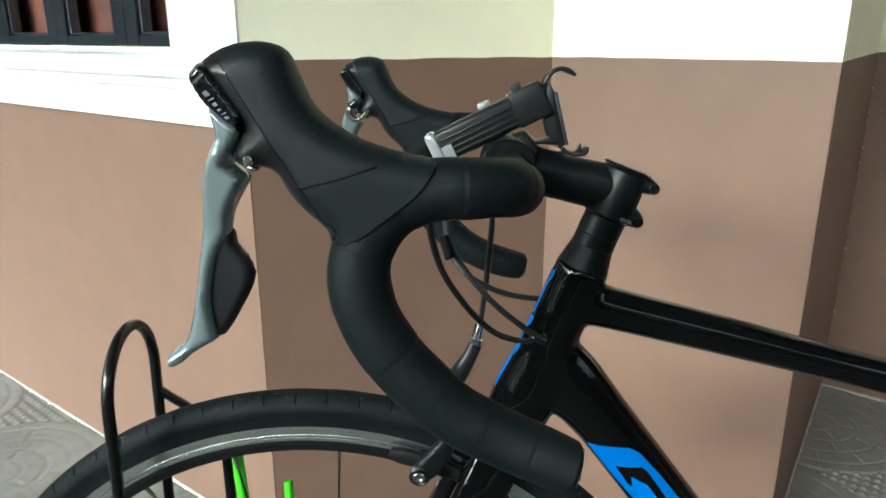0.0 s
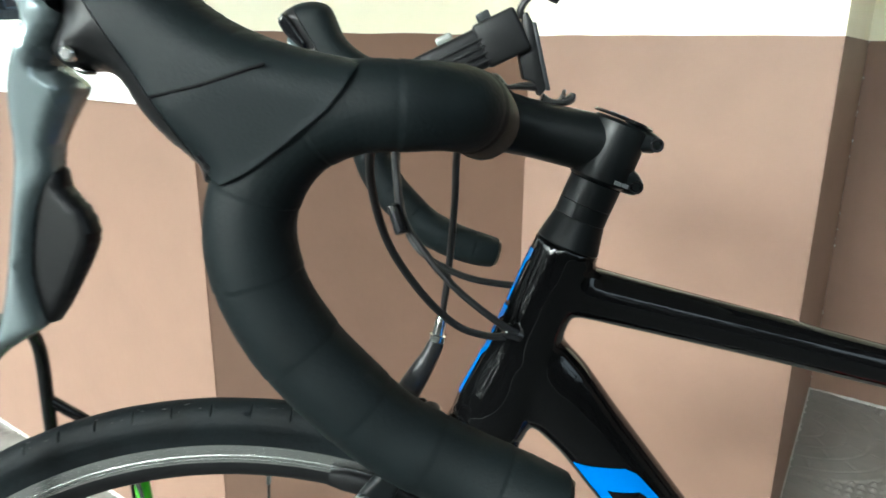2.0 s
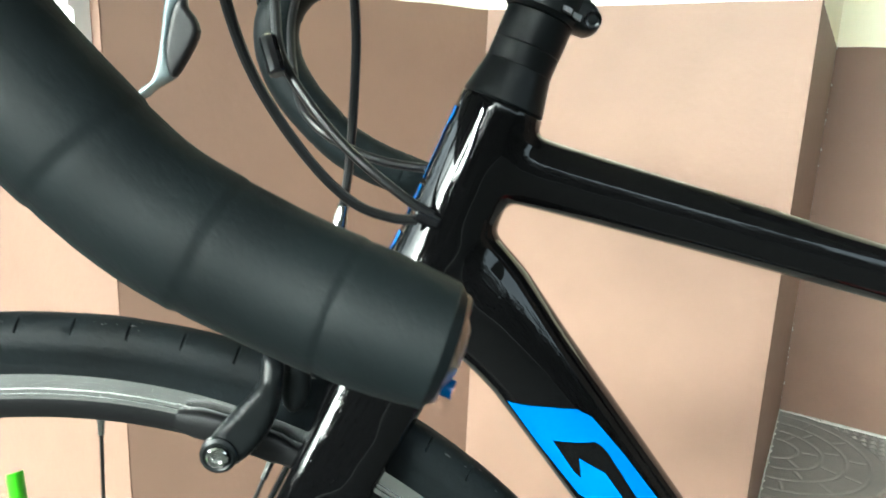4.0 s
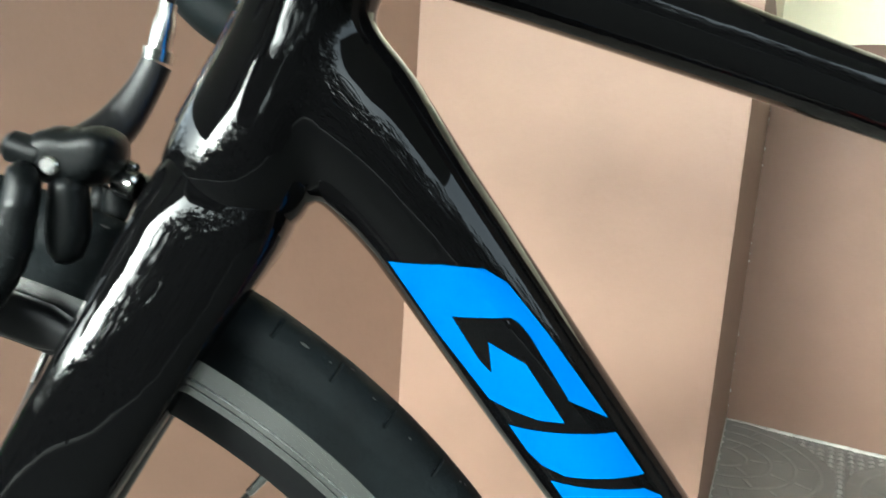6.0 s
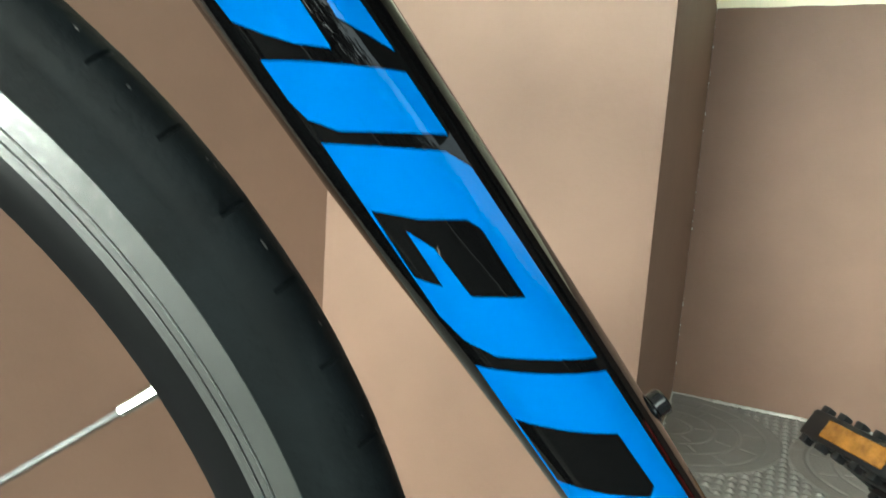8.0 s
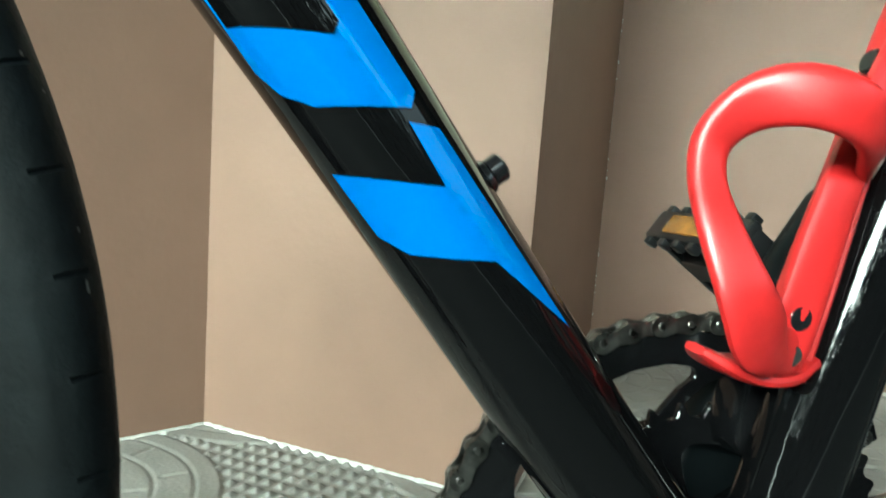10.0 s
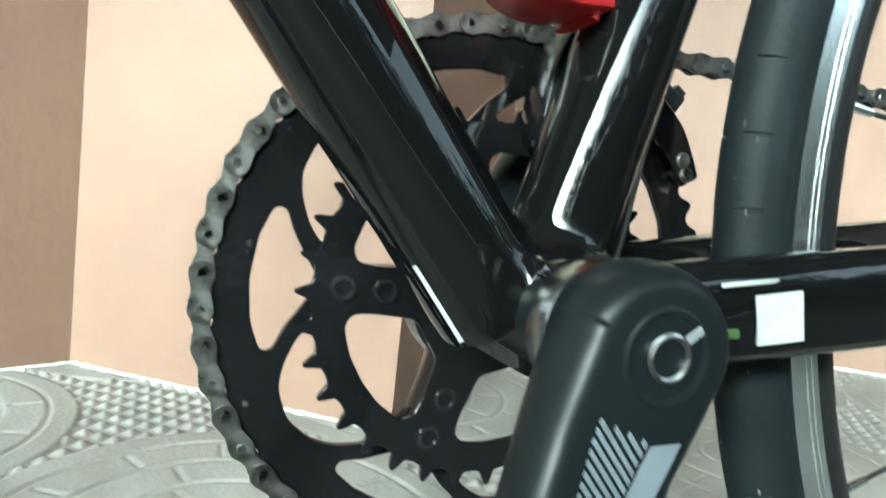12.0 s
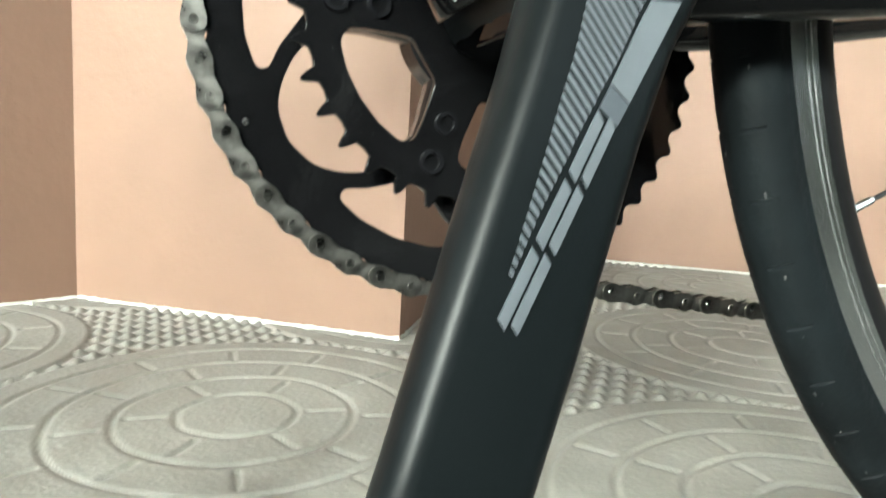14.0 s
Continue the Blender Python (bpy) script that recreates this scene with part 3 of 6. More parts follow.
def welded(limbs, blend, voxel=0.0022):
    """Limbs joined with smooth fillets; each keeps its own mesh."""
    bm = bmesh.new()
    for l in limbs:
        sweep(bm, l.rows, 24, (0, 1, 0), l.power)
    me = bpy.data.meshes.new("rough")
    bm.to_mesh(me)
    bm.free()
    ob = new("rough", me)
    mod = ob.modifiers.new("r", "REMESH")
    mod.mode, mod.voxel_size = "VOXEL", voxel
    dg = bpy.context.evaluated_depsgraph_get()
    solid = bpy.data.meshes.new_from_object(ob.evaluated_get(dg))
    co = np.empty(len(solid.vertices) * 3)
    solid.vertices.foreach_get("co", co)
    co = co.reshape(-1, 3)
    quads = [tuple(p.vertices) for p in solid.polygons]
    bpy.data.objects.remove(ob)

    def field(q):
        fs = np.stack([l.far(q) for l in limbs])
        lo = fs.min(0)
        return lo - blend * np.log(np.exp(-np.clip((fs - lo) / blend, 0, 40)).sum(0)), fs

    def slope(q, f0):
        g = np.empty_like(q)
        for k in range(3):
            dq = q.copy()
            dq[:, k] += 1e-4
            g[:, k] = (field(dq)[0] - f0) / 1e-4
        return g
    for _ in range(3):
        f0, fs = field(co)
        g = slope(co, f0)
        co = co - (f0 / np.maximum((g * g).sum(1), 0.2))[:, None] * g
    f0, fs = field(co)
    nrm = slope(co, f0)
    nrm /= np.linalg.norm(nrm, axis=1)[:, None]
    own = fs.argmin(0)
    q4 = np.array(quads)
    links = np.concatenate([q4[:, [0, 1]], q4[:, [1, 2]], q4[:, [2, 3]], q4[:, [3, 0]]])
    count = np.bincount(links.ravel(), minlength=len(co))[:, None]
    for _ in range(7):
        total = np.zeros_like(nrm)
        np.add.at(total, links[:, 0], nrm[links[:, 1]])
        np.add.at(total, links[:, 1], nrm[links[:, 0]])
        nrm = nrm * 0.4 + 0.6 * total / count
        nrm /= np.linalg.norm(nrm, axis=1)[:, None]
    out = []
    for k, l in enumerate(limbs):
        mine = [q for q in quads if np.bincount([own[i] for i in q], minlength=len(limbs)).argmax() == k]
        used = sorted({i for q in mine for i in q})
        at = {v: i for i, v in enumerate(used)}
        me = bpy.data.meshes.new(l.name)
        me.from_pydata([tuple(co[i]) for i in used], [], [[at[i] for i in q] for q in mine])
        me.polygons.foreach_set("use_smooth", np.ones(len(mine), bool))
        me.normals_split_custom_set_from_vertices([tuple(nrm[i]) for i in used])
        me.materials.append(M_GLOSS)
        part_ob = new(l.name, me)
        part_ob.parent = bike
        part_ob["label"] = l.label
        out.append(part_ob)
    return out


DT_ROWS = ((-0.122, -0.001, 0.0260), (-0.06, -0.0008, 0.0250), (0.0, -0.0007, 0.0242), (0.1, -0.0005, 0.0237), (0.2, 0.0011, 0.0212), (0.3, 0.0010, 0.0195), (0.43, 0.0010, 0.0190), (0.458, 0.001, 0.0188))
ST0, ST1 = (0.004, 0.300), (0.112, 0.688)
welded([
    Limb("head_tube", "gloss black tapered head tube", [(*along(HT0, HT1, t), r, r) for t, r in ((-0.07, 0.0225), (-0.012, 0.0256), (0.03, 0.0262), (0.14, 0.0257), (0.4, 0.0222), (0.75, 0.0208), (1.0, 0.0205))], 2.0),
    Limb("down_tube", "gloss black down tube", [(*dt(-0.088, -0.004), 0.0190, 0.0255), (*dt(-0.060, -0.0036), 0.0215, 0.0280), (*dt(-0.040, -0.0020), 0.0222, 0.0262), (*dt(-0.022, -0.0010), 0.0225, 0.0246)] + [(*dt(s, o), 0.0225, h) for s, o, h in DT_ROWS[2:]], 2.08, 3),
    Limb("top_tube", "gloss black top tube", [(x, 0, z, w, h) for x, z, w, h in ((-0.335, 0.767, 0.017, 0.0185), (-0.318, 0.7625, 0.017, 0.0180), (-0.295, 0.7565, 0.016, 0.0166), (-0.2, 0.7335, 0.0155, 0.0152), (-0.12, 0.7135, 0.015, 0.0140), (0.104, 0.659, 0.0145, 0.0135))], 2.0, 3),
    Limb("seat_tube", "gloss black seat tube", [(*along(ST0, ST1, t), 0.0168, 0.0168) for t in (-0.03, 0.5, 1.0)], 2.0, 3),
    Limb("bottom_bracket_shell", "gloss black bottom bracket shell", [(BB[0] - 0.012, 0, BB[1], 0.034, 0.017), (BB[0], 0, BB[1], 0.035, 0.0212), (BB[0] + 0.012, 0, BB[1], 0.034, 0.017)], 6.0, 3),
] + [Limb("chainstay", "gloss black chainstay", [(0.006, sgn * 0.019, 0.2890, 0.010, 0.0165), (0.046, sgn * 0.0275, 0.2935, 0.0095, 0.0165), (0.138, sgn * 0.035, 0.3055, 0.009, 0.0165),
                                                 (0.26, sgn * 0.052, 0.3235, 0.008, 0.0125), (RW[0], sgn * 0.064, RW[1], 0.007, 0.010)], 2.6, 3) for sgn in (-1, 1)]
  + [Limb("seatstay", "gloss black seatstay", [(0.100, sgn * 0.012, 0.66, 0.007, 0.009), (0.16, sgn * 0.03, 0.59, 0.006, 0.008), (RW[0], sgn * 0.062, RW[1] + 0.01, 0.006, 0.008)], 2.0, 3) for sgn in (-1, 1)], 0.0020)
welded([Limb("fork_crown", "gloss black fork crown", [(*along(HT0, (-0.4265, 0.568), t), w, h) for t, w, h in ((-0.06, 0.012, 0.018), (0.06, 0.012, 0.019), (0.18, 0.014, 0.018), (0.28, 0.014, 0.013))], 2.2)]
       + [Limb("fork_leg", "gloss black bladed fork leg", [(-0.3690, sgn * 0.0040, 0.6740, 0.0150, 0.0190), (-0.3715, sgn * 0.0060, 0.6680, 0.0172, 0.0222), (-0.3775, sgn * 0.0110, 0.6550, 0.0165, 0.0236), (-0.3855, sgn * 0.0180, 0.6390, 0.0128, 0.0222), (-0.3940, sgn * 0.0238, 0.6225, 0.0113, 0.0208),
                                                           (-0.4045, sgn * 0.0290, 0.602, 0.0110, 0.0202), (-0.4225, sgn * 0.0340, 0.568, 0.0105, 0.0187), (-0.475, sgn * 0.045, 0.464, 0.009, 0.0145), (FW[0], sgn * 0.052, FW[1], 0.007, 0.010)], 2.7) for sgn in (-1, 1)], 0.0040)
# blue edge line on the front of the head tube
bm = bmesh.new()
for t0, t1 in ((0.10, 0.43), (0.45, 0.62), (0.64, 0.93)):
    vs = []
    for t in np.linspace(t0, t1, 8):
        p = along(HT0, HT1, t)
        r = np.interp(t, (0, 0.12, 0.4, 0.75, 1), (0.0265, 0.026, 0.0222, 0.0208, 0.0205)) + 0.0006
        row = []
        for an in (160, 167, 174, 181, 188, 195):
            a = radians(an + (8 if t1 - t > 0.05 else 0))
            row.append(bm.verts.new((p[0] + 0.934 * r * math.cos(a), r * math.sin(a) * -1, p[2] - 0.358 * r * math.cos(a))))
        vs.append(row)
    for a, b in zip(vs, vs[1:]):
        for i in range(len(a) - 1):
            bm.faces.new((a[i], a[i + 1], b[i + 1], b[i]))
part("head_decal", bm, M_BLUE, bike, "narrow blue decal on the head tube")
bm = bmesh.new()
sweep(bm, [(*along(HT0, HT1, t), r, r) for t, r in ((-0.016, 0.0246), (-0.014, 0.0254), (0.004, 0.0258), (0.008, 0.0250))], 40)
part("lower_headset_ring", bm, M_GLOSS, bike, "gloss black lower headset ring")
# headset cone and spacers
bm = bmesh.new()
hd = V(0.358, 0.934)
hs = lambda k: (HT1[0] + hd.x * k, 0, HT1[1] + hd.y * k)
sweep(bm, [(*hs(k), r, r) for k, r in ((0.0, 0.0195), (0.001, 0.0202), (0.008, 0.0186), (0.016, 0.0168), (0.0184, 0.0163))], 32)
part("headset_cover", bm, M_MATT, bike, "matt black conical headset cover")
for k0, k1 in ((0.0185, 0.0280), (0.0281, 0.0430)):
    bm = bmesh.new()
    rod(bm, hs(k0), hs(k1), 0.0162, seg=32, bevel=0.0003)
    part("headset_spacer", bm, M_MATT, bike)
# stem
S0, S1 = (-0.299, 0.8515), (-0.385, 0.8715)
bm = bmesh.new()
rod(bm, hs(0.0435), hs(0.082), 0.0188, 0.0180, seg=32, bevel=0.002)
sweep(bm, spline([(S0[0] - 0.004, 0, S0[1] + 0.001, 0.0165, 0.0175), (-0.32, 0, 0.8565, 0.0165, 0.0178), (-0.345, 0, 0.862, 0.0165, 0.0172), (-0.366, 0, 0.867, 0.0200, 0.0180)], 5), 32, power=2.2)
stem = part("stem", bm, M_MATT, bike, "matt black alloy stem")
bm = bmesh.new()
rod(bm, hs(0.0828), hs(0.0846), 0.0190, 0.0186, seg=32, bevel=0.0006)
cap_ob = part("top_cap", bm, M_GLOSSPLASTIC, stem)
for o in (-0.009, -0.003):
    c = hs(0.0849)
    part("print_bar", block((0.0045, 0.003, 0.0006), pose(c[0] + o, -0.012, c[2] - 0.383 * o, 0, 21, 0)), M_GREYPRINT, cap_ob)
bm = bmesh.new()
rod(bm, (S1[0], -0.0235, S1[1]), (S1[0], 0.0235, S1[1]), 0.0205, seg=32, bevel=0.0015)
part("faceplate", bm, M_MATT, stem)
# two rounded lugs behind the steerer, with their bolts
for lug, bolt in (([(-0.300, 0.8675), (-0.286, 0.8655), (-0.2755, 0.8610), (-0.2705, 0.8560), (-0.2710, 0.8510), (-0.2755, 0.8490), (-0.284, 0.8495), (-0.300, 0.8520)], (-0.2765, 0.8548)),
                  ([(-0.300, 0.8430), (-0.2875, 0.8400), (-0.2825, 0.8350), (-0.2805, 0.8295), (-0.2835, 0.8245), (-0.2885, 0.8235), (-0.2960, 0.8260), (-0.304, 0.8290)], (-0.2868, 0.8298))):
    part("clamp_ear", puff(lug, 0, 0.0125, 0.004, 0.002, 2.2, 3), M_MATT, stem, "", sharp=60)
    bm = bmesh.new()
    x, z = bolt
    revolve(bm, [(0.0040, -0.0115), (0.0042, -0.0131), (0.0036, -0.0136), (0.0026, -0.0134), (0.0022, -0.0120), (0.0003, -0.0118), (0.0003, -0.0112)], (x, z), 20)
    part("clamp_bolt", bm, M_GLOSSPLASTIC, stem)
bm = bmesh.new()
for k in range(2):
    plate(bm, [(-0.3010 + 0.0052 * k, 0.8345 - 0.002 * k), (-0.2972 + 0.0052 * k, 0.8330 - 0.002 * k), (-0.2978 + 0.0052 * k, 0.8308 - 0.002 * k), (-0.3016 + 0.0052 * k, 0.8323 - 0.002 * k)], -0.0192 + 0.0045 * k, -0.0100)
part("print_bar", bm, M_GREYPRINT, stem, "pale print as plain bars")

M_PLUG = material("dull_champagne_plug", (0.24, 0.19, 0.14), 0.3, metal=0.8, vary=0.4, scale=90)
# handlebar and tape
bar = part("handlebar", pipe([(-0.385, y, 0.8715) for y in (-0.13, -0.06, 0, 0.06, 0.13)], 0.0130, 20, 4, (1, 0, 0)), M_MATT, bike, "matt black handlebar centre")
DROP = [(-0.385, 0.080, 0.8715), (-0.385, 0.120, 0.8730), (-0.3875, 0.152, 0.8775), (-0.395, 0.176, 0.8820), (-0.412, 0.188, 0.8833), (-0.432, 0.190, 0.8825), (-0.4505, 0.19, 0.8745), (-0.4630, 0.19, 0.8600),
        (-0.4685, 0.19, 0.8405), (-0.4650, 0.19, 0.8190), (-0.4540, 0.19, 0.7985), (-0.4390, 0.19, 0.7810), (-0.4190, 0.1895, 0.7622), (-0.3950, 0.1900, 0.7492), (-0.3740, 0.1930, 0.7412), (-0.3570, 0.1972, 0.7362)]


def wrapped(sgn):
    pts = spline([(x, sgn * y, z) for x, y, z in DROP], 24)
    dist, rows = 0.0, []
    for i, p in enumerate(pts):
        if i:
            dist += float(np.linalg.norm(p - pts[i - 1]))
        ph = (dist / 0.031) % 1.0
        r = 0.0146 + 0.0006 * min(dist / 0.10, 1) + 0.0012 * max(0.0, 1 - abs(dist - 0.24) / 0.13) + 0.0003 * ph - (0.0001 if ph < 0.05 else 0) + 0.0004 * noise.noise((dist * 40, sgn, 0))
        rows.append((*p, r, r))
    rows = [(*q[:3], q[3] - 0.0016 * k, q[4] - 0.0016 * k) for q, k in zip(rows, [max(0.0, 1 - (len(rows) - 1 - i) / 24) ** 1.5 for i in range(len(rows))])]
    e = rows[-1]
    rows.append((e[0] + 0.0015, e[1], e[2] - 0.0005, 0.0122, 0.0122))
    bm = sweep(bmesh.new(), rows, 28, (0.02, 1, 0.03))
    tape = part("bar_tape", bm, M_TAPE, bar, "wrapped black handlebar tape")
    # bar end plug
    p, q = Vector(pts[-1]), Vector(pts[-4])
    d = (p - q).normalized()
    bm = bmesh.new()
    sweep(bm, [(*(p + d * k), r, r) for k, r in ((0.0008, 0.0116), (0.0020, 0.0122), (0.0030, 0.0116), (0.0036, 0.0102), (0.0030, 0.0090), (0.0034, 0.0080), (0.0048, 0.0056), (0.0052, 0.003))], 24)
    part("bar_end_plug", bm, M_PLUG, bar, "shiny bar end plug")
    bm = bmesh.new()
    q = p + Vector((-0.001, 0, -0.0084))
    rod(bm, q + d * 0.0020, q + d * 0.0044, 0.0021, seg=14)
    part("plug_badge", bm, M_BLUE, bar)


wrapped(-1)
wrapped(1)


# shift and brake levers
def shifter(sgn):
    Y = sgn * 0.19
    top = thing_part("shift_lever", bike, "black rubber brake hood with a grey brake lever")
    hood = [(-0.428, 0.898), (-0.452, 0.903), (-0.472, 0.911), (-0.487, 0.923), (-0.494, 0.937), (-0.500, 0.949), (-0.511, 0.953), (-0.524, 0.952), (-0.534, 0.948), (-0.5395, 0.9435), (-0.5400, 0.9385), (-0.535, 0.931), (-0.528, 0.920), (-0.5225, 0.912),
            (-0.5245, 0.907), (-0.5275, 0.900), (-0.5245, 0.8955), (-0.520, 0.8935), (-0.512, 0.8935), (-0.5060, 0.8905), (-0.5010, 0.8815), (-0.494, 0.873), (-0.483, 0.863), (-0.481, 0.857), (-0.472, 0.859), (-0.461, 0.8645), (-0.449, 0.8745), (-0.438, 0.883), (-0.432, 0.891)]
    # the rubber runs on round the bar and ends in a curved lip over the tape
    sleeve = [(-0.405, 0.891), (-0.410, 0.897), (-0.418, 0.8985), (-0.430, 0.8985)] + hood[1:24] + [
        (-0.4835, 0.849), (-0.4845, 0.840), (-0.4810, 0.832), (-0.473, 0.829), (-0.463, 0.829), (-0.455, 0.833), (-0.4525, 0.842), (-0.4490, 0.852), (-0.4410, 0.861), (-0.4300, 0.867), (-0.420, 0.868), (-0.410, 0.870), (-0.405, 0.876), (-0.404, 0.884)]
    lip = spline([(-0.4275, 0.9030), (-0.4285, 0.8970), (-0.4320, 0.8903), (-0.4385, 0.8822), (-0.4490, 0.8738), (-0.4605, 0.8650), (-0.4720, 0.8590), (-0.4900, 0.8550)], 3)
    thick = lambda x, z: float(np.interp((x + 0.4545) * -0.612 + (z - 0.8775) * 0.79, (-0.004, 0.022), (0.0172, 0.0192)))
    # one form, cut along the seam into the rubber hood and the bracket's plastic front
    for name, mat, keep, grow, text in (("rubber_hood", M_HOOD, 1, 0.00035, "smooth black rubber hood"), ("bracket_body", M_PLASTIC, -1, 0.0, "black plastic bracket under the hood")):
        bm = puff(sleeve, Y, thick, 0.016) if keep > 0 else puff(hood, Y, 0.0192, 0.017)
        for a, b in zip(lip, lip[1:]) if keep > 0 else ():
            bmesh.ops.bisect_plane(bm, geom=bm.verts[:] + bm.edges[:] + bm.faces[:], plane_co=(a[0], 0, a[1]), plane_no=(a[1] - b[1], 0, b[0] - a[0]), clear_outer=True)
        no = Vector((0.860, 0, 0.510)) * keep
        bmesh.ops.bisect_plane(bm, geom=bm.verts[:] + bm.edges[:] + bm.faces[:], plane_co=Vector((-0.5145, 0, 0.9230)) + no * 0.00035, plane_no=no, clear_inner=True)
        bmesh.ops.holes_fill(bm, edges=[e for e in bm.edges if len(e.link_faces) == 1])
        for v in bm.verts:
            v.co.y += grow * (1 if v.co.y > Y else -1)
        part(name, bm, mat, top, text, sharp=70)
    bm = puff(hood, Y, 0.0189, 0.017)
    bmesh.ops.bisect_plane(bm, geom=bm.verts[:] + bm.edges[:] + bm.faces[:], plane_co=(-0.5145 - 0.003, 0, 0.9230 - 0.0018), plane_no=(0.860, 0, 0.510), clear_inner=True)
    bmesh.ops.bisect_plane(bm, geom=bm.verts[:] + bm.edges[:] + bm.faces[:], plane_co=(-0.5145 + 0.003, 0, 0.9230 + 0.0018), plane_no=(0.860, 0, 0.510), clear_outer=True)
    part("seam_gap", bm, M_GLOSSPLASTIC, top, "", sharp=70)
    # raised seam across the hood's side
    for s in (-1, 1):
        part("hood_seam", pipe([(-0.492, Y + s * 0.0190, 0.886), (-0.474, Y + s * 0.01935, 0.8905), (-0.456, Y + s * 0.0182, 0.8965)], 0.0006, 6, 5), M_GLOSSPLASTIC, top)
    cap_o = [(-0.5365, 0.9440), (-0.5415, 0.9385), (-0.5415, 0.9340), (-0.5390, 0.9290), (-0.5355, 0.9240), (-0.5290, 0.9180), (-0.5240, 0.9140), (-0.5195, 0.9105), (-0.5175, 0.9155), (-0.5175, 0.9205), (-0.5215, 0.9270), (-0.5265, 0.9340), (-0.5310, 0.9405)]
    cap = part("lever_cap", puff(cap_o, Y, 0.0200, 0.0028, 0.0018), M_GLOSSPLASTIC, top, "gloss black lever cap", sharp=60)
    bm = bmesh.new()
    yo = Y + (0.0195 if sgn > 0 else -0.0203)
    for k, (ln, ht) in enumerate(((0.0026, 0.0024), (0.0007, 0.0026), (0.0018, 0.0017), (0.0011, 0.0017), (0.0006, 0.0022), (0.0016, 0.0017))):
        s0 = (0.0, 0.0042, 0.0064, 0.0098, 0.0125, 0.0142)[k]
        a = (-0.5345 + 0.655 * s0, 0.9298 - 0.755 * s0)
        q = ((0, 0), (ln, 0), (ln + 0.0006, ht), (0.0006, ht))
        plate(bm, [(a[0] + 0.655 * i + 0.755 * j, a[1] - 0.755 * i + 0.655 * j) for i, j in q], yo, yo + 0.0008)
    part("lettering_bars", bm, M_GREYPRINT, cap, "pale grey print as plain bars")
    bm = bmesh.new()
    for o in (0.0, 0.0034):
        plate(bm, [(-0.5360 + o * 0.8, 0.9424 - o), (-0.5398 + o * 0.4, 0.9378 - o), (-0.5393 + o * 0.4, 0.9368 - o), (-0.5350 + o * 0.8, 0.9415 - o)], yo, yo + 0.0008)
    part("silver_mark", bm, M_STEEL, cap)
    blade = [(-0.5350, 0.9260), (-0.5260, 0.9200), (-0.5200, 0.9140), (-0.5197, 0.9105), (-0.5220, 0.907), (-0.5270, 0.899), (-0.5285, 0.8955), (-0.5250, 0.8925), (-0.5215, 0.8880), (-0.5260, 0.8797), (-0.531, 0.8696), (-0.532, 0.861), (-0.5375, 0.852), (-0.5414, 0.840), (-0.544, 0.825), (-0.542, 0.811),
             (-0.542, 0.8055), (-0.549, 0.801), (-0.557, 0.796), (-0.562, 0.7914), (-0.5667, 0.789), (-0.569, 0.791), (-0.569, 0.7955), (-0.565, 0.7995), (-0.5594, 0.803), (-0.5556, 0.812), (-0.552, 0.828), (-0.549, 0.846), (-0.546, 0.864), (-0.5445, 0.878), (-0.5435, 0.887), (-0.5415, 0.895), (-0.5375, 0.9035), (-0.5350, 0.909), (-0.5355, 0.914), (-0.5370, 0.9215)]
    part("brake_lever", puff(blade, Y, lambda x, z: 0.0085 + 0.0065 * max(0.0, min(1.0, (z - 0.865) / 0.035)), 0.0050, 0.0018, 2.0, 2, lambda x, z: sgn * 0.05 * max(0.0, 0.87 - z)), M_LEVER, top, "satin grey metal brake lever", sharp=60)
    paddle = [(-0.5313, 0.8624), (-0.5306, 0.855), (-0.525, 0.848), (-0.522, 0.839), (-0.5244, 0.831), (-0.531, 0.819), (-0.5395, 0.806), (-0.5445, 0.8065), (-0.5470, 0.8160), (-0.5475, 0.825), (-0.5452, 0.837), (-0.5420, 0.8505), (-0.5380, 0.8600)]
    part("shift_paddle", puff(paddle, Y - sgn * 0.001, 0.0060, 0.004, 0.0018, 2.2, 2), M_PLASTIC, top, "black shift paddle", sharp=60)
    bm = bmesh.new()
    yb = Y - 0.0188
    rod(bm, (-0.516, yb - 0.0010, 0.899), (-0.516, yb + 0.003, 0.899), 0.0024, seg=18, bevel=0.0007)
    part("pivot_pin", bm, M_STEEL, top, "bright pivot pin")
    part("lever_spring", block((0.0042, 0.008, 0.0018), pose(-0.5170, Y - 0.006, 0.8940, 0, 20, 0), 0.0008), M_BOLT, top)
    if sgn > 0:
        bm = bmesh.new()
        ym = Y - 0.0200
        sweep(bm, spline([(-0.5335, ym, 0.9020, 0.002, 0.0022), (-0.5330, ym, 0.8965, 0.002, 0.0024), (-0.5290, ym, 0.8925, 0.002, 0.0022), (-0.5230, ym, 0.8925, 0.002, 0.0018), (-0.5165, ym, 0.8975, 0.002, 0.0020), (-0.5125, ym, 0.9020, 0.002, 0.0022)], 5), 10, (0, 1, 0), 3)
        rod(bm, (-0.5262, ym - 0.001, 0.9000), (-0.5262, ym + 0.003, 0.9000), 0.0026, seg=14, bevel=0.0005)
        rod(bm, (-0.5310, ym, 0.9065), (-0.5265, ym, 0.9095), 0.0012, seg=8)
        part("shift_mechanism", bm, M_STEEL, top, "bright shift mechanism parts")
        part("mechanism_cover", puff([(-0.5345, 0.9085), (-0.5275, 0.9125), (-0.5235, 0.9085), (-0.5260, 0.9035), (-0.5315, 0.9030)], ym + 0.0015, 0.0025, 0.0015, 0.002, 2.2, 2), M_GLOSSPLASTIC, top)


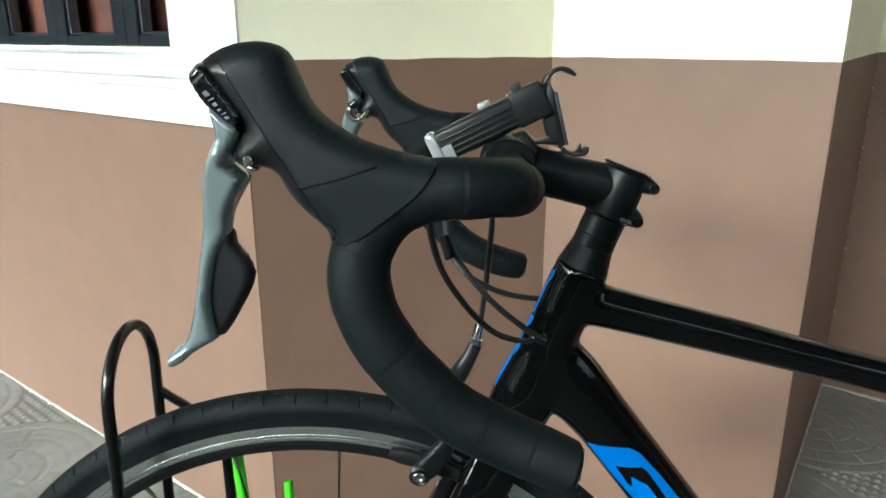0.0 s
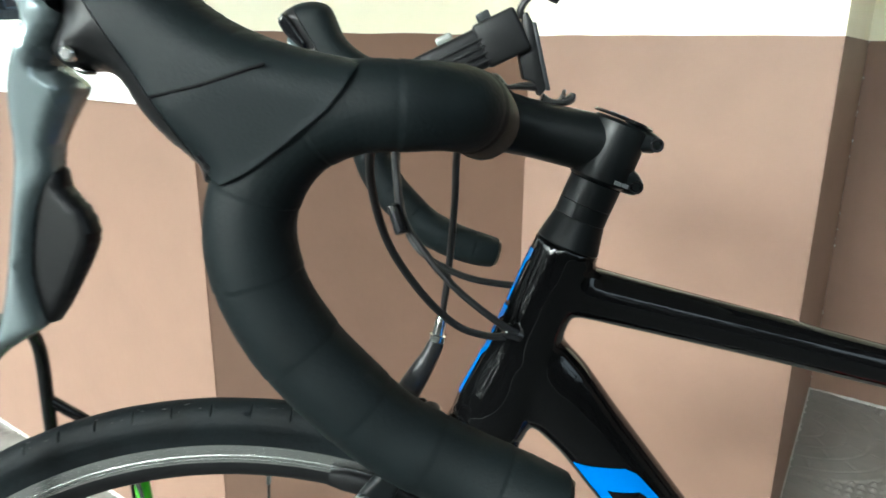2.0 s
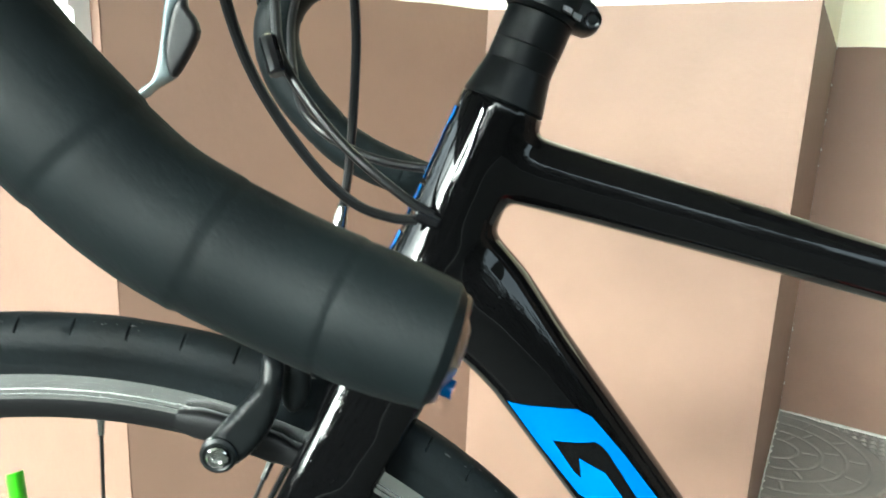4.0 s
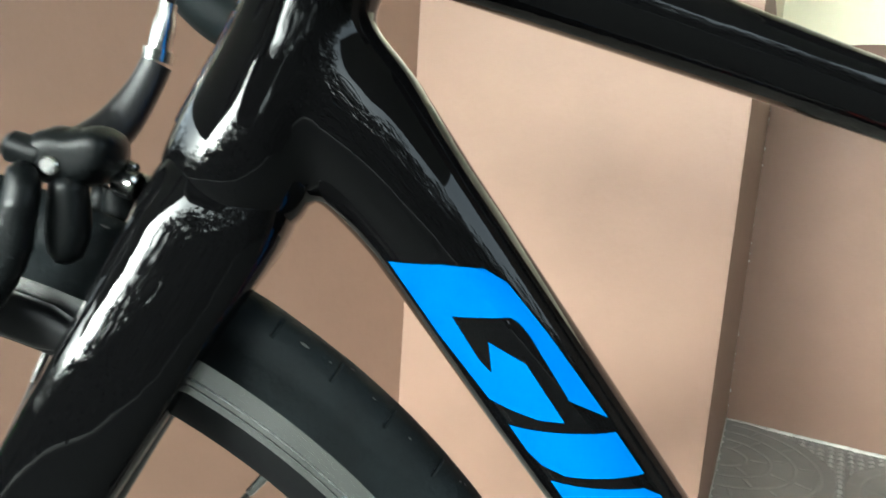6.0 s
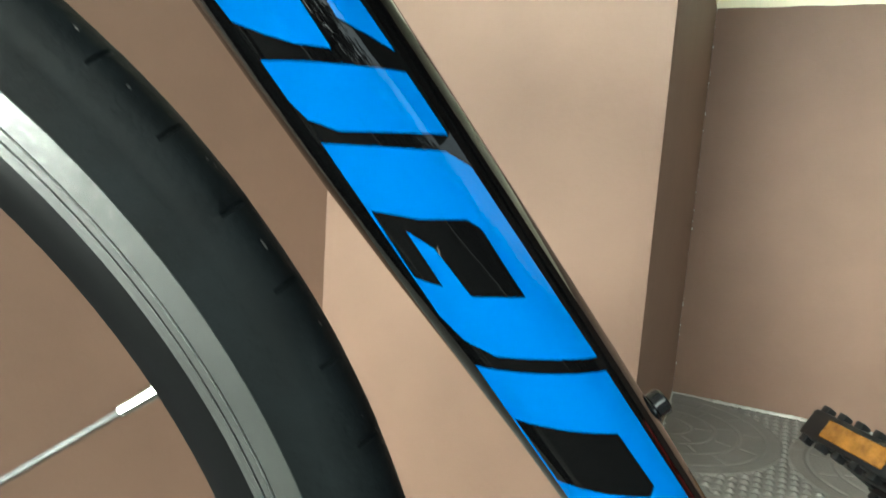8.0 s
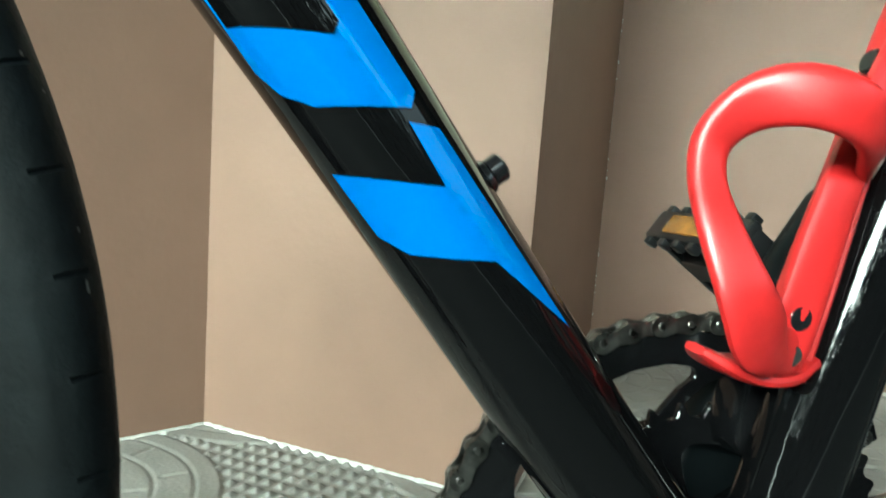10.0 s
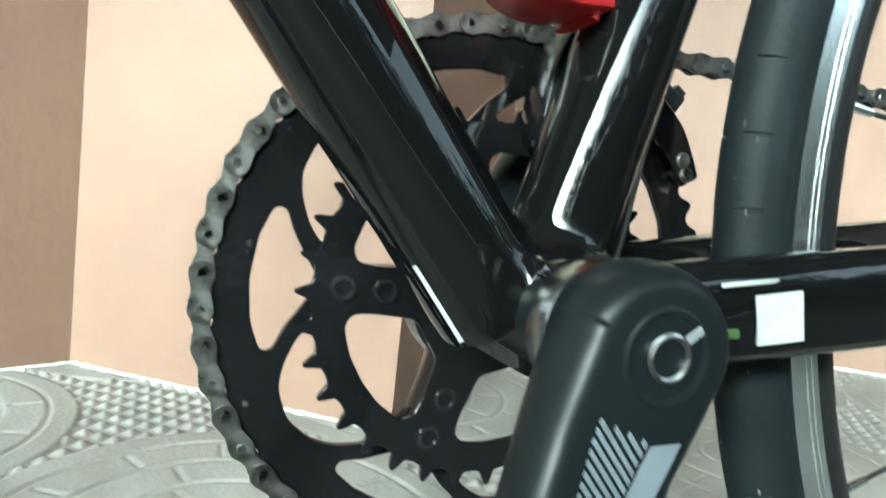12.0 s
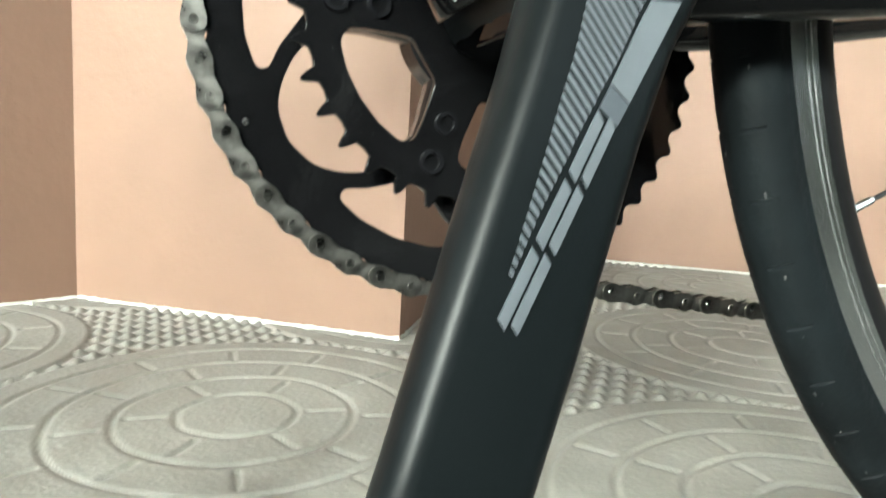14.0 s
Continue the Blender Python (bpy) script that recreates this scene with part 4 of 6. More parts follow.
def thing_part(name, parent, label=""):
    """An empty that gathers the pieces of a part."""
    ob = new(name)
    ob.parent = parent
    if label:
        ob["label"] = label
    return ob


shifter(-1)
shifter(1)


# ---- wheels ----
def wheel(name, c, spokes, seed, label, low, R_T=R_T):
    w = thing_part(name, bike, label)
    prof = []
    n_t, tr, tc = 22, 0.0132, R_T - 0.0132
    for k in range(n_t + 1):
        a = radians(-118 + 236 * k / n_t)
        prof.append((tc + tr * math.cos(a) * (1.0 if abs(a) < 1.2 else 1.0), tr * 0.96 * math.sin(a)))
    prof += [(0.3164 - low, 0.0110), (0.3155 - low, 0.0095), (0.3155 - low, -0.0095), (0.3164 - low, -0.0110)]
    angles, cut_ = [], []
    for k in range(80):
        base = radians(2.1 + 4.5 * k)
        for o, deep in ((-0.0008, 0), (-0.0003, 1), (0.0003, 1), (0.0008, 0)):
            angles.append(base + o / R_T)
            cut_.append(deep)
        for o in (1.5, 3.0):
            angles.append(base + radians(o))
            cut_.append(0)

    def sipe(i, j):
        a = -118 + 236 * j / n_t if j <= n_t else 180
        wear = 0.0003 * noise.noise((i * 0.21, j * 0.3, seed))
        if cut_[i] and 24 < abs(a) < 62:
            return -0.0010
        if abs(a) < 70:
            return 0.0004 + wear
        if abs(a) < 82:
            return -0.0007
        return wear * 0.4
    tyre = part("tyre", revolve(bmesh.new(), prof, c, warp=sipe, angles=angles), M_TYRE, w, "worn black road tyre", sharp=40)
    rng = random.Random(seed)
    bm = bmesh.new()
    for k in range(260):
        a, ph = rng.uniform(0, 6.283), radians(rng.choice((-1, 1)) * rng.uniform(12, 46))
        r = tc + tr * math.cos(ph)
        s = rng.uniform(0.0003, 0.0009)
        m = Matrix.Translation((c[0] + r * math.cos(a), tr * 0.96 * math.sin(ph), c[1] + r * math.sin(a))) @ Matrix.Rotation(-a, 4, "Y") @ Matrix.Diagonal((0.0005, s, s * rng.uniform(0.5, 4), 1))
        bmesh.ops.create_icosphere(bm, subdivisions=1, radius=1.0, matrix=m)
    ob = part("mud_flecks", bm, M_DIRT, tyre)
    ob["kind"] = "stuff"
    for s in (-1, 1):
        y0, y1 = s * 0.0080, s * 0.0104
        part("brake_track", revolve(bmesh.new(), [(r - low, y) for r, y in ((0.3160, y0), (0.3160, y1), (0.3092, y1 * 1.01), (0.3088, y1 * 0.89), (0.3084, y1 * 1.01), (0.3066, y1 * 1.005), (0.3063, y1 * 0.90), (0.3060, y1 * 1.004), (0.3035, y1), (0.3035, y0))], c, 180), M_RIMALU, w, "bright machined brake track")
    part("rim", revolve(bmesh.new(), [(r - low, y) for r, y in ((0.3135, -0.0088), (0.3040, -0.0102), (0.3028, -0.0106), (0.2965, -0.0098), (0.2925, -0.0072), (0.2915, -0.004), (0.2915, 0.004), (0.2925, 0.0072), (0.2965, 0.0098), (0.3028, 0.0106), (0.3040, 0.0102), (0.3135, 0.0088))], c, 180),
         M_RIMBLACK, w, "black alloy rim")
    bm = bmesh.new()
    rod(bm, (c[0], -0.036, c[1]), (c[0], 0.036, c[1]), 0.012, seg=20)
    for s in (-1, 1):
        rod(bm, (c[0], s * 0.030, c[1]), (c[0], s * 0.034, c[1]), 0.019, seg=24)
        rod(bm, (c[0], s * 0.036, c[1]), (c[0], s * 0.066, c[1]), 0.006, seg=12)
    part("hub", bm, M_MATT, w)
    for k in range(spokes):
        an = radians(seed) + 2 * math.pi * k / spokes
        s = -1 if k % 2 else 1
        cross = radians(0 if spokes < 22 else (26 if (k // 2) % 2 else -26))
        p = (c[0] + 0.018 * math.cos(an + cross), s * 0.032, c[1] + 0.018 * math.sin(an + cross))
        q = (c[0] + (0.2915 - low) * math.cos(an), s * 0.002, c[1] + (0.2915 - low) * math.sin(an))
        bm = bmesh.new()
        rod(bm, p, q, 0.0011, seg=8)
        sp = part("spoke", bm, M_SPOKE, w)
        d = (Vector(p) - Vector(q)).normalized()
        bm = bmesh.new()
        rod(bm, q, Vector(q) + d * 0.012, 0.0021, 0.0017, seg=8)
        part("spoke_nipple", bm, M_STEEL, sp)
    return w


front_wheel = wheel("front_wheel", FW, 20, 86, "front road wheel with black rim and bright brake track", 0.0036, 0.3402)
for x0, z0, x1, z1, r in ((-0.6105, 0.6215, -0.6070, 0.500, 0.0050), (-0.5675, 0.5945, -0.5660, 0.50, 0.0040)):
    bm = bmesh.new()
    d = Vector((x1 - x0, 0.008, z1 - z0))
    p = Vector((x0, 0.004, z0))
    rows = [(*(p + d * 0.10), r * 0.74, r * 0.74), (*(p + d * 0.002), r * 0.80, r * 0.80), (*p, r, r)] + [(*(p + d * t), r * (1 + 0.05 * (k % 2)), r * (1 + 0.05 * (k % 2))) for k, t in enumerate((0.06, 0.2, 0.3, 0.5, 1.0))]
    sweep(bm, rows, 16, (0, 1, 0))
    for v in bm.verts:
        if v.co.z > z0 - 0.001:
            v.co.z += 0.35 * (v.co.x - x0) - 0.4 * (v.co.y - 0.004)
    part("spoke_cover", bm, M_GREEN, front_wheel, "bright green plastic spoke cover")
rear_wheel = wheel("rear_wheel", RW, 24, 9, "rear road wheel with black rim and bright brake track", 0.0006)

# ---- drivetrain ----
RC, YR = 0.1011, 0.0450
CR = (BB[0], BB[1] - 0.0035)


def ring_xy(r, a):
    return (CR[0] + r * math.cos(a), CR[1] + r * math.sin(a))


def toothed(r_root, r_tip, n, phase=0.0, slim=1.0):
    out = []
    for k in range(n):
        a = phase + 2 * math.pi * k / n
        st = 2 * math.pi / n
        for f, r in ((-0.5, r_root), (-0.34, r_root + 0.0006), (-0.17, r_root + (r_tip - r_root) * 0.7), (-0.07, r_tip), (0.07, r_tip), (0.17, r_root + (r_tip - r_root) * 0.7), (0.34, r_root + 0.0006)):
            out.append(ring_xy(r, a + f * (slim if f > -0.4 else 1) * st))
    return out


crankset = thing_part("crankset", bike, "black double chainset with four-arm spider")
ARM0 = 178.0


def rounded(corners, cut=0.0022):
    """Corners of (radius in mm, degrees) about the axle as an outline with blunted corners."""
    p = [np.array(ring_xy(r / 1000, radians(a))) for r, a in corners]
    out = []
    for i, q in enumerate(p):
        u, w = p[i - 1] - q, p[(i + 1) % len(p)] - q
        lu, lw = np.linalg.norm(u), np.linalg.norm(w)
        a_, b_ = q + u / lu * min(cut, lu * 0.4), q + w / lw * min(cut, lw * 0.4)
        out += [tuple(a_), tuple((a_ + 2 * q + b_) / 4), tuple(b_)]
    return out


# outer ring: a rim, and at each bolt two struts that leave a triangular opening between them
tri = [(61.5, 0), (67.5, 7.2), (74.5, 13.2), (79.5, 18.2), (83.6, 17.6), (85.2, 10), (85.6, 0)]
tri = tri + [(r, -a) for r, a in tri[-2:0:-1]]
star = [(48.0, 10.5), (57.0, 11.2), (64.5, 12.8), (70.4, 16.6), (77.0, 22.6), (81.4, 28.0), (83.6, 36.0)]
star = star + [(r, 72 - a) for r, a in star[-2::-1]]
holes = [rounded([(r, ARM0 + 72 * k + a) for r, a in tri]) for k in range(5)]
holes.append(rounded([(r, ARM0 + 72 * k + a) for k in range(5) for r, a in star], 0.0030))
# inner ring and spider share five openings between the arms
gap = [(29.0, 18.5), (44.0, 11.0), (51.5, 10.2), (54.6, 14.5), (55.0, 25.0), (55.0, 36.0)]
gap = gap + [(r, 72 - a) for r, a in gap[-2::-1]]
inner = [rounded([(r, ARM0 + 72 * k + a) for r, a in gap]) for k in range(5)]
part("outer_chainring", bevelled(plate(bmesh.new(), toothed(0.0972, 0.1012, 50, math.pi / 50), YR - 0.0018, YR + 0.0018, holes), 0.0004, 1), M_RING, crankset, "black fifty-tooth outer chainring")
part("inner_chainring", bevelled(plate(bmesh.new(), toothed(0.0652, 0.0712, 34, 0.0, 0.68), YR - 0.0095, YR - 0.0065, inner), 0.0004, 1), M_RING, crankset, "black thirty-four-tooth inner chainring")
bm = bmesh.new()
revolve(bm, [(0.0150, YR - 0.0050), (0.0270, YR - 0.0058), (0.0285, YR - 0.0045), (0.0285, YR + 0.0085), (0.0150, YR + 0.0085)], CR, 48)
part("spider_hub", bm, M_RING, crankset, "black spider hub")
for k in range(5):
    a = radians(ARM0 + 72 * k)
    ca, sa = math.cos(a), math.sin(a)
    bm = plate(bmesh.new(), [(CR[0] + r * ca - o * sa, CR[1] + r * sa + o * ca) for r, o in ((0.018, 0.0125), (0.029, 0.0092), (0.042, 0.0080), (0.057, 0.0082), (0.0615, 0.0050), (0.0615, -0.0050), (0.057, -0.0082), (0.042, -0.0080), (0.029, -0.0092), (0.018, -0.0125))], YR - 0.0062, YR + 0.0065)
    arm = part("spider_arm", bevelled(bm, 0.0016, 2, 30), M_RING, crankset)
    for r, rad in ((0.0550, 0.0052), (0.0400, 0.0050)):
        x, z = CR[0] + r * ca, CR[1] + r * sa
        bm = bmesh.new()
        revolve(bm, [(rad, YR - 0.0063), (rad - 0.0008, YR - 0.0108), (0.0030, YR - 0.0108), (0.0024, YR - 0.0063)], (x, z), 16)
        part("chainring_bolt", bm, M_GLOSSPLASTIC, arm)
        if r > 0.05:
            bm = bmesh.new()
            rod(bm, (x, YR - 0.0085, z), (x, YR - 0.0075, z), 0.0018, seg=10)
            part("bolt_thread", bm, M_BOLT, arm)
rng = random.Random(4)
for k in range(14):
    a, r = rng.uniform(0, 6.28), rng.uniform(0.087, 0.094)
    x, z = ring_xy(r, a)
    bm = bmesh.new()
    rod(bm, (x, YR - 0.0028, z), (x, YR - 0.0017, z), rng.choice((0.0007, 0.0009, 0.0012)), seg=10, bevel=0.0003)
    part("shift_pin", bm, M_BOLT, crankset)
# tiny steel beads added as small highlights on the near faces
bm = bmesh.new()
for k in range(34):
    a, r = rng.uniform(1.2, 5.2), rng.choice((rng.uniform(0.088, 0.0955), rng.uniform(0.0565, 0.0625)))
    x, z = ring_xy(r, a)
    y = YR - 0.0018 if r > 0.07 else YR - 0.0095
    s = rng.uniform(0.00015, 0.0004)
    bmesh.ops.create_icosphere(bm, subdivisions=1, radius=1.0, matrix=Matrix.Translation((x, y, z)) @ Matrix.Diagonal((s, s * 0.5, s, 1)))
ob = part("grease_drops", bm, M_BOLT, crankset)
ob["kind"] = "stuff"
# crank arms
CD_ = V(-0.3926, -0.9197)


FACE = ((-0.03, 0.0705), (0.0, 0.0705), (0.025, 0.0715), (0.082, 0.080), (0.134, 0.088), (0.18, 0.091))


def face_y(s):
    return -float(np.interp(s, [f[0] for f in FACE], [f[1] for f in FACE]))


def crank_arm(sgn, d):
    n = V(-d.y, d.x)
    base = V(BB[0], BB[1])
    side = [(0.012, 0.0205), (0.025, 0.0193), (0.05, 0.0180), (0.1, 0.0172), (0.15, 0.0160), (0.170, 0.0153)]
    o = [(0.170 + 0.0153 * math.sin(radians(a)), 0.0153 * math.cos(radians(a))) for a in range(10, 180, 10)]
    o = side + o + [(s, -w) for s, w in side[::-1]] + [(0.0214 * math.cos(radians(a)), 0.0214 * math.sin(radians(a))) for a in range(282, 77, -6)]
    # the left arm sweeps back a little towards its tip
    bend = lambda s, w: (float(np.interp(s, (0.03, 0.1, 0.17), (0, 0.0026, 0.0052))) + (float(np.interp(s, (0.05, 0.12, 0.16, 0.18), (0, 0.0012, 0.0008, 0))) if w > 0 else 0)) if sgn < 0 else 0
    pts = [base + d * s + n * (w + bend(s, w)) for s, w in o]
    half = lambda x, z: float(np.interp((V(x, z) - base).dot(d), (0, 0.05, 0.1, 0.17), (0.0122, 0.0100, 0.0085, 0.0072)))
    mid = lambda x, z: sgn * (-face_y((V(x, z) - base).dot(d)) - half(x, z))
    k, q = len(pts), [(p.x, p.y) for p in pts]
    fine = [(q[i][0] + (q[(i + 1) % k][0] - q[i][0]) * f, q[i][1] + (q[(i + 1) % k][1] - q[i][1]) * f) for i in range(k) for f in (0, 0.5)]
    bm = pillow(fine, half, mid, 0.0060, [((base.x + d.x * s, 0, base.y + d.y * s), (d.x, 0, d.y)) for s in np.arange(0.0, 0.18, 0.0075)])
    return part("crank_arm", bm, M_CRANK, crankset, "satin black crank arm with grey graphics", sharp=70)


left = crank_arm(-1, CD_)
crank_arm(1, V(0.552, 0.834))
# bolt, recess and washer on the left crank
bm = bmesh.new()
revolve(bm, [(0.0118, -0.0698), (0.0118, -0.0709), (0.0110, -0.0713), (0.0096, -0.0709), (0.0094, -0.0698)], BB, 40)
part("crank_cap_ring", bm, M_CRANK, left)
bm = bmesh.new()
revolve(bm, [(0.0058, -0.0698), (0.0060, -0.0716), (0.0052, -0.0720), (0.0044, -0.0716), (0.0038, -0.0690), (0.0002, -0.0688), (0.0002, -0.0680), (0.006, -0.068)], BB, 32)
part("crank_bolt", bm, M_BOLT, left, "dull steel crank bolt")
part("paint_mark", block((0.0056, 0.0008, 0.0023), pose(BB[0] + 0.0062, -0.0712, BB[1] + 0.0052, 0, -35, 0), 0.0008), M_GREYPRINT, left, "pale paint mark")
left.location = (-0.002, 0, 0.0003)
# graphics on the arm's flat face
d2, n2 = CD_, V(-CD_.y, CD_.x)


def arm_patch(bm, quads, lift=0.0005):
    for q in quads:
        vs = []
        for s, o in q:
            p = V(BB[0], BB[1]) + d2 * s + n2 * (o + float(np.interp(s, (0.05, 0.1), (0, 0.0014))))
            vs.append((p.x, float(face_y(s)) - lift, p.y))
        top_ = [bm.verts.new(v) for v in vs]
        low = [bm.verts.new((v[0], v[1] + 0.0012, v[2])) for v in vs]
        bm.faces.new(top_)
        bm.faces.new(low[::-1])
        for i in range(len(top_)):
            bm.faces.new((top_[i], top_[(i + 1) % len(top_)], low[(i + 1) % len(low)], low[i]))
    bmesh.ops.recalc_face_normals(bm, faces=bm.faces)
    return bm


def stripe_left(s):
    return float(np.interp(s, (0.018, 0.0406, 0.0617, 0.078, 0.091), (-0.0099, -0.0070, -0.0060, -0.0055, -0.0052)))


def stripe_right(s):
    return float(np.interp(s, (0.0196, 0.0351, 0.0546, 0.075, 0.091), (0.0046, 0.0033, 0.0001, -0.0030, -0.0046)))


for k in range(33):
    s = 0.0112 + 0.00240 * k
    o0, w = stripe_left(s), 0.00125
    o1 = min(np.linspace(o0, 0.006, 60), key=lambda o: abs(o - stripe_right(s + 0.57 * (o - o0))))
    start = max(o0, o0 + (0.0186 - s) / 0.57)
    if o1 - start > 0.0005:
        p, q = s + 0.57 * (start - o0), s + 0.57 * (o1 - o0)
        part("graphic_stripe", arm_patch(bmesh.new(), [[(p, start), (p + w, start), (q + w, o1), (q, o1)]]), M_GREY, left)
part("graphic_band", arm_patch(bmesh.new(), [[(0.0196, 0.0060), (0.0160, 0.0132), (0.0438, 0.0094), (0.0420, 0.0036)]]), M_GREY, left)
part("graphic_band", arm_patch(bmesh.new(), [[(0.0424, 0.0036), (0.0442, 0.0093), (0.0500, 0.0084), (0.0482, 0.0027)]]), M_DARKGREY, left, "darker grey part of the graphic band")
# plain bars where the maker's mark stands
for s0, s1 in ((0.0490, 0.0640), (0.0662, 0.0802), (0.0824, 0.0985)):
    lo, hi = (float(np.interp(s0, (0.05, 0.1), (0.0026, -0.0048))), float(np.interp(s1, (0.05, 0.1), (0.0026, -0.0048)))), (float(np.interp(s0, (0.05, 0.1), (0.0080, 0.0006))), float(np.interp(s1, (0.05, 0.1), (0.0080, 0.0006))))
    for f0, f1 in ((0.0, 0.42), (0.62, 1.0)):
        part("mark_bar", arm_patch(bmesh.new(), [[(s0, lo[0] + (hi[0] - lo[0]) * f0), (s0 + 0.0016, lo[0] + (hi[0] - lo[0]) * f1), (s1 + 0.0016, lo[1] + (hi[1] - lo[1]) * f1), (s1, lo[1] + (hi[1] - lo[1]) * f0)]]), M_GREY, left, "grey plain bar of the maker's mark")
# bearing cup
bm = bmesh.new()
revolve(bm, [(0.0195, -0.0362), (0.0208, -0.0366), (0.0208, -0.0430), (0.0197, -0.0448), (0.0150, -0.0448), (0.0150, -0.0362)], BB, 40)
cup = part("bearing_cup", bm, M_BOLT, crankset, "dull steel bearing cup")
bm = bmesh.new()
revolve(bm, [(0.0189, -0.0446), (0.0189, -0.0450), (0.0165, -0.0452), (0.0165, -0.0446)], BB, 32)
part("seal_ring", bm, M_RED, crankset, "thin red bearing seal")
bm = bmesh.new()
revolve(bm, [(0.0184, -0.0450), (0.0184, -0.0500), (0.014, -0.0500), (0.014, -0.0450)], BB, 40)
part("seal_cover", bm, M_MATT, crankset)
bm = bmesh.new()
rod(bm, (BB[0], -0.050, BB[1]), (BB[0], 0.06, BB[1]), 0.0172, seg=24)
part("spindle", bm, M_MATT, crankset)


# pedals
def pedal(sgn, c, tilt):
    m = Matrix.Translation((c.x, sgn * 0.142, c.y)) @ Matrix.Rotation(radians(tilt), 4, "Y")
    root = thing_part("pedal", bike, "black plastic platform pedal with amber reflectors")
    bm = bmesh.new()
    rod(bm, (c.x, sgn * 0.080, c.y), (c.x, sgn * 0.18, c.y), 0.0058, seg=14)
    part("axle", bm, M_MATT, root)
    for fx in (-1, 1):
        bm = block((0.008, 0.086, 0.020), m @ pose(fx * 0.034, 0, 0), 0.0025)
        for k in range(6):
            for zz in (-1, 1):
                tmp = block((0.007, 0.006, 0.005), m @ pose(fx * 0.034, -0.036 + 0.0144 * k, zz * 0.0115), 0.001)
                me = bpy.data.meshes.new("t")
                tmp.to_mesh(me)
                tmp.free()
                bm.from_mesh(me)
                bpy.data.meshes.remove(me)
        part("cage_plate", bm, M_PLASTIC, root)
        part("reflector", block((0.004, 0.050, 0.0125), m @ pose(fx * 0.0375, 0, 0), 0.001), M_AMBER, root, "amber reflector")
    for fy in (-1, 1):
        part("cage_side", block((0.068, 0.007, 0.016), m @ pose(0, fy * 0.040, 0), 0.002), M_PLASTIC, root)
    part("pedal_body", block((0.022, 0.080, 0.018), m, 0.004), M_PLASTIC, root)


pedal(1, V(BB[0], BB[1]) + V(0.50, 0.866) * 0.150 + V(0.016, -0.021), 36)
pedal(-1, V(BB[0], BB[1]) + CD_ * 0.170 + V(-CD_.y, CD_.x) * 0.0052, -8)

# chain: a loop round the outer ring and back to the sprocket
P = 0.0127
chain = thing_part("chain", bike, "oily steel chain on the outer ring")
RS, YS = 0.047, 0.043
path = []
C_T, C_R = V(*CR), V(*RW)
dv = C_R - C_T
base_an = math.atan2(dv.y, dv.x)
al = math.acos((RC - RS) / dv.length)
a_top, a_bot = base_an + al, base_an - al
arc = a_bot + 2 * math.pi - a_top
n_arc = 400
for k in range(n_arc + 1):
    a = a_top + arc * k / n_arc
    path.append((C_T.x + RC * math.cos(a), YR, C_T.y + RC * math.sin(a)))
low = (C_R.x - 0.01, YS, 0.140)
for k in range(1, 401):
    t = k / 400
    p0 = path[n_arc]
    path.append((p0[0] + (low[0] - p0[0]) * t, p0[1] + (low[1] - p0[1]) * t, p0[2] + (low[2] - p0[2]) * t))
p_top = (C_R.x + RS * math.cos(a_top), YS, C_R.y + RS * math.sin(a_top))
run = [(p_top[0] + (path[0][0] - p_top[0]) * k / 400, p_top[1] + (path[0][1] - p_top[1]) * k / 400, p_top[2] + (path[0][2] - p_top[2]) * k / 400) for k in range(400)]
path = [np.array(p) for p in run + path]


def link_mesh(inner):
    bm = bmesh.new()
    half, r, wst = P / 2, (0.0041 if inner else 0.0043), (0.0026 if inner else 0.0030)
    o = []
    for k in range(9):
        a = radians(-100 + 200 * k / 8)
        o.append((half + r * math.cos(a), r * math.sin(a)))
    o.append((0, wst))
    for k in range(9):
        a = radians(80 + 200 * k / 8)
        o.append((-half + r * math.cos(a), r * math.sin(a)))
    o.append((0, -wst))
    y = 0.0016 if inner else 0.0026
    for s in (-1, 1):
        plate(bm, o, s * y, s * (y + 0.0009))
    for s in (-1, 1):
        rod(bm, (s * half, -0.0039, 0), (s * half, 0.0039, 0), 0.0017 if not inner else 0.0016, seg=10, bevel=0.0003)
        if inner:
            rod(bm, (s * half, -0.0016, 0), (s * half, 0.0016, 0), 0.0038, seg=12)
    me = bpy.data.meshes.new("chain_link")
    bm.to_mesh(me)
    bm.free()
    me.materials.append(M_CHAIN)
    return me


L_IN, L_OUT = link_mesh(True), link_mesh(False)
cum = [0.0]
for a, b in zip(path, path[1:]):
    cum.append(cum[-1] + float(np.linalg.norm(b - a)))
arr = np.array(path)
# start so that a pin falls on a tooth gap of the ring
n_links = int(cum[-1] / P)
off = 0.004
for k in range(n_links - 1):
    s0, s1 = off + k * P, off + (k + 1) * P
    p = np.array([np.interp(s0, cum, arr[:, i]) for i in range(3)])
    q = np.array([np.interp(s1, cum, arr[:, i]) for i in range(3)])
    m, d = (p + q) / 2, q - p
    ob = new("chain_link", L_IN if k % 2 else L_OUT)
    ob.parent = chain
    ob.matrix_basis = Matrix.Translation(m) @ Matrix.Rotation(-math.atan2(d[2], d[0]), 4, "Y")

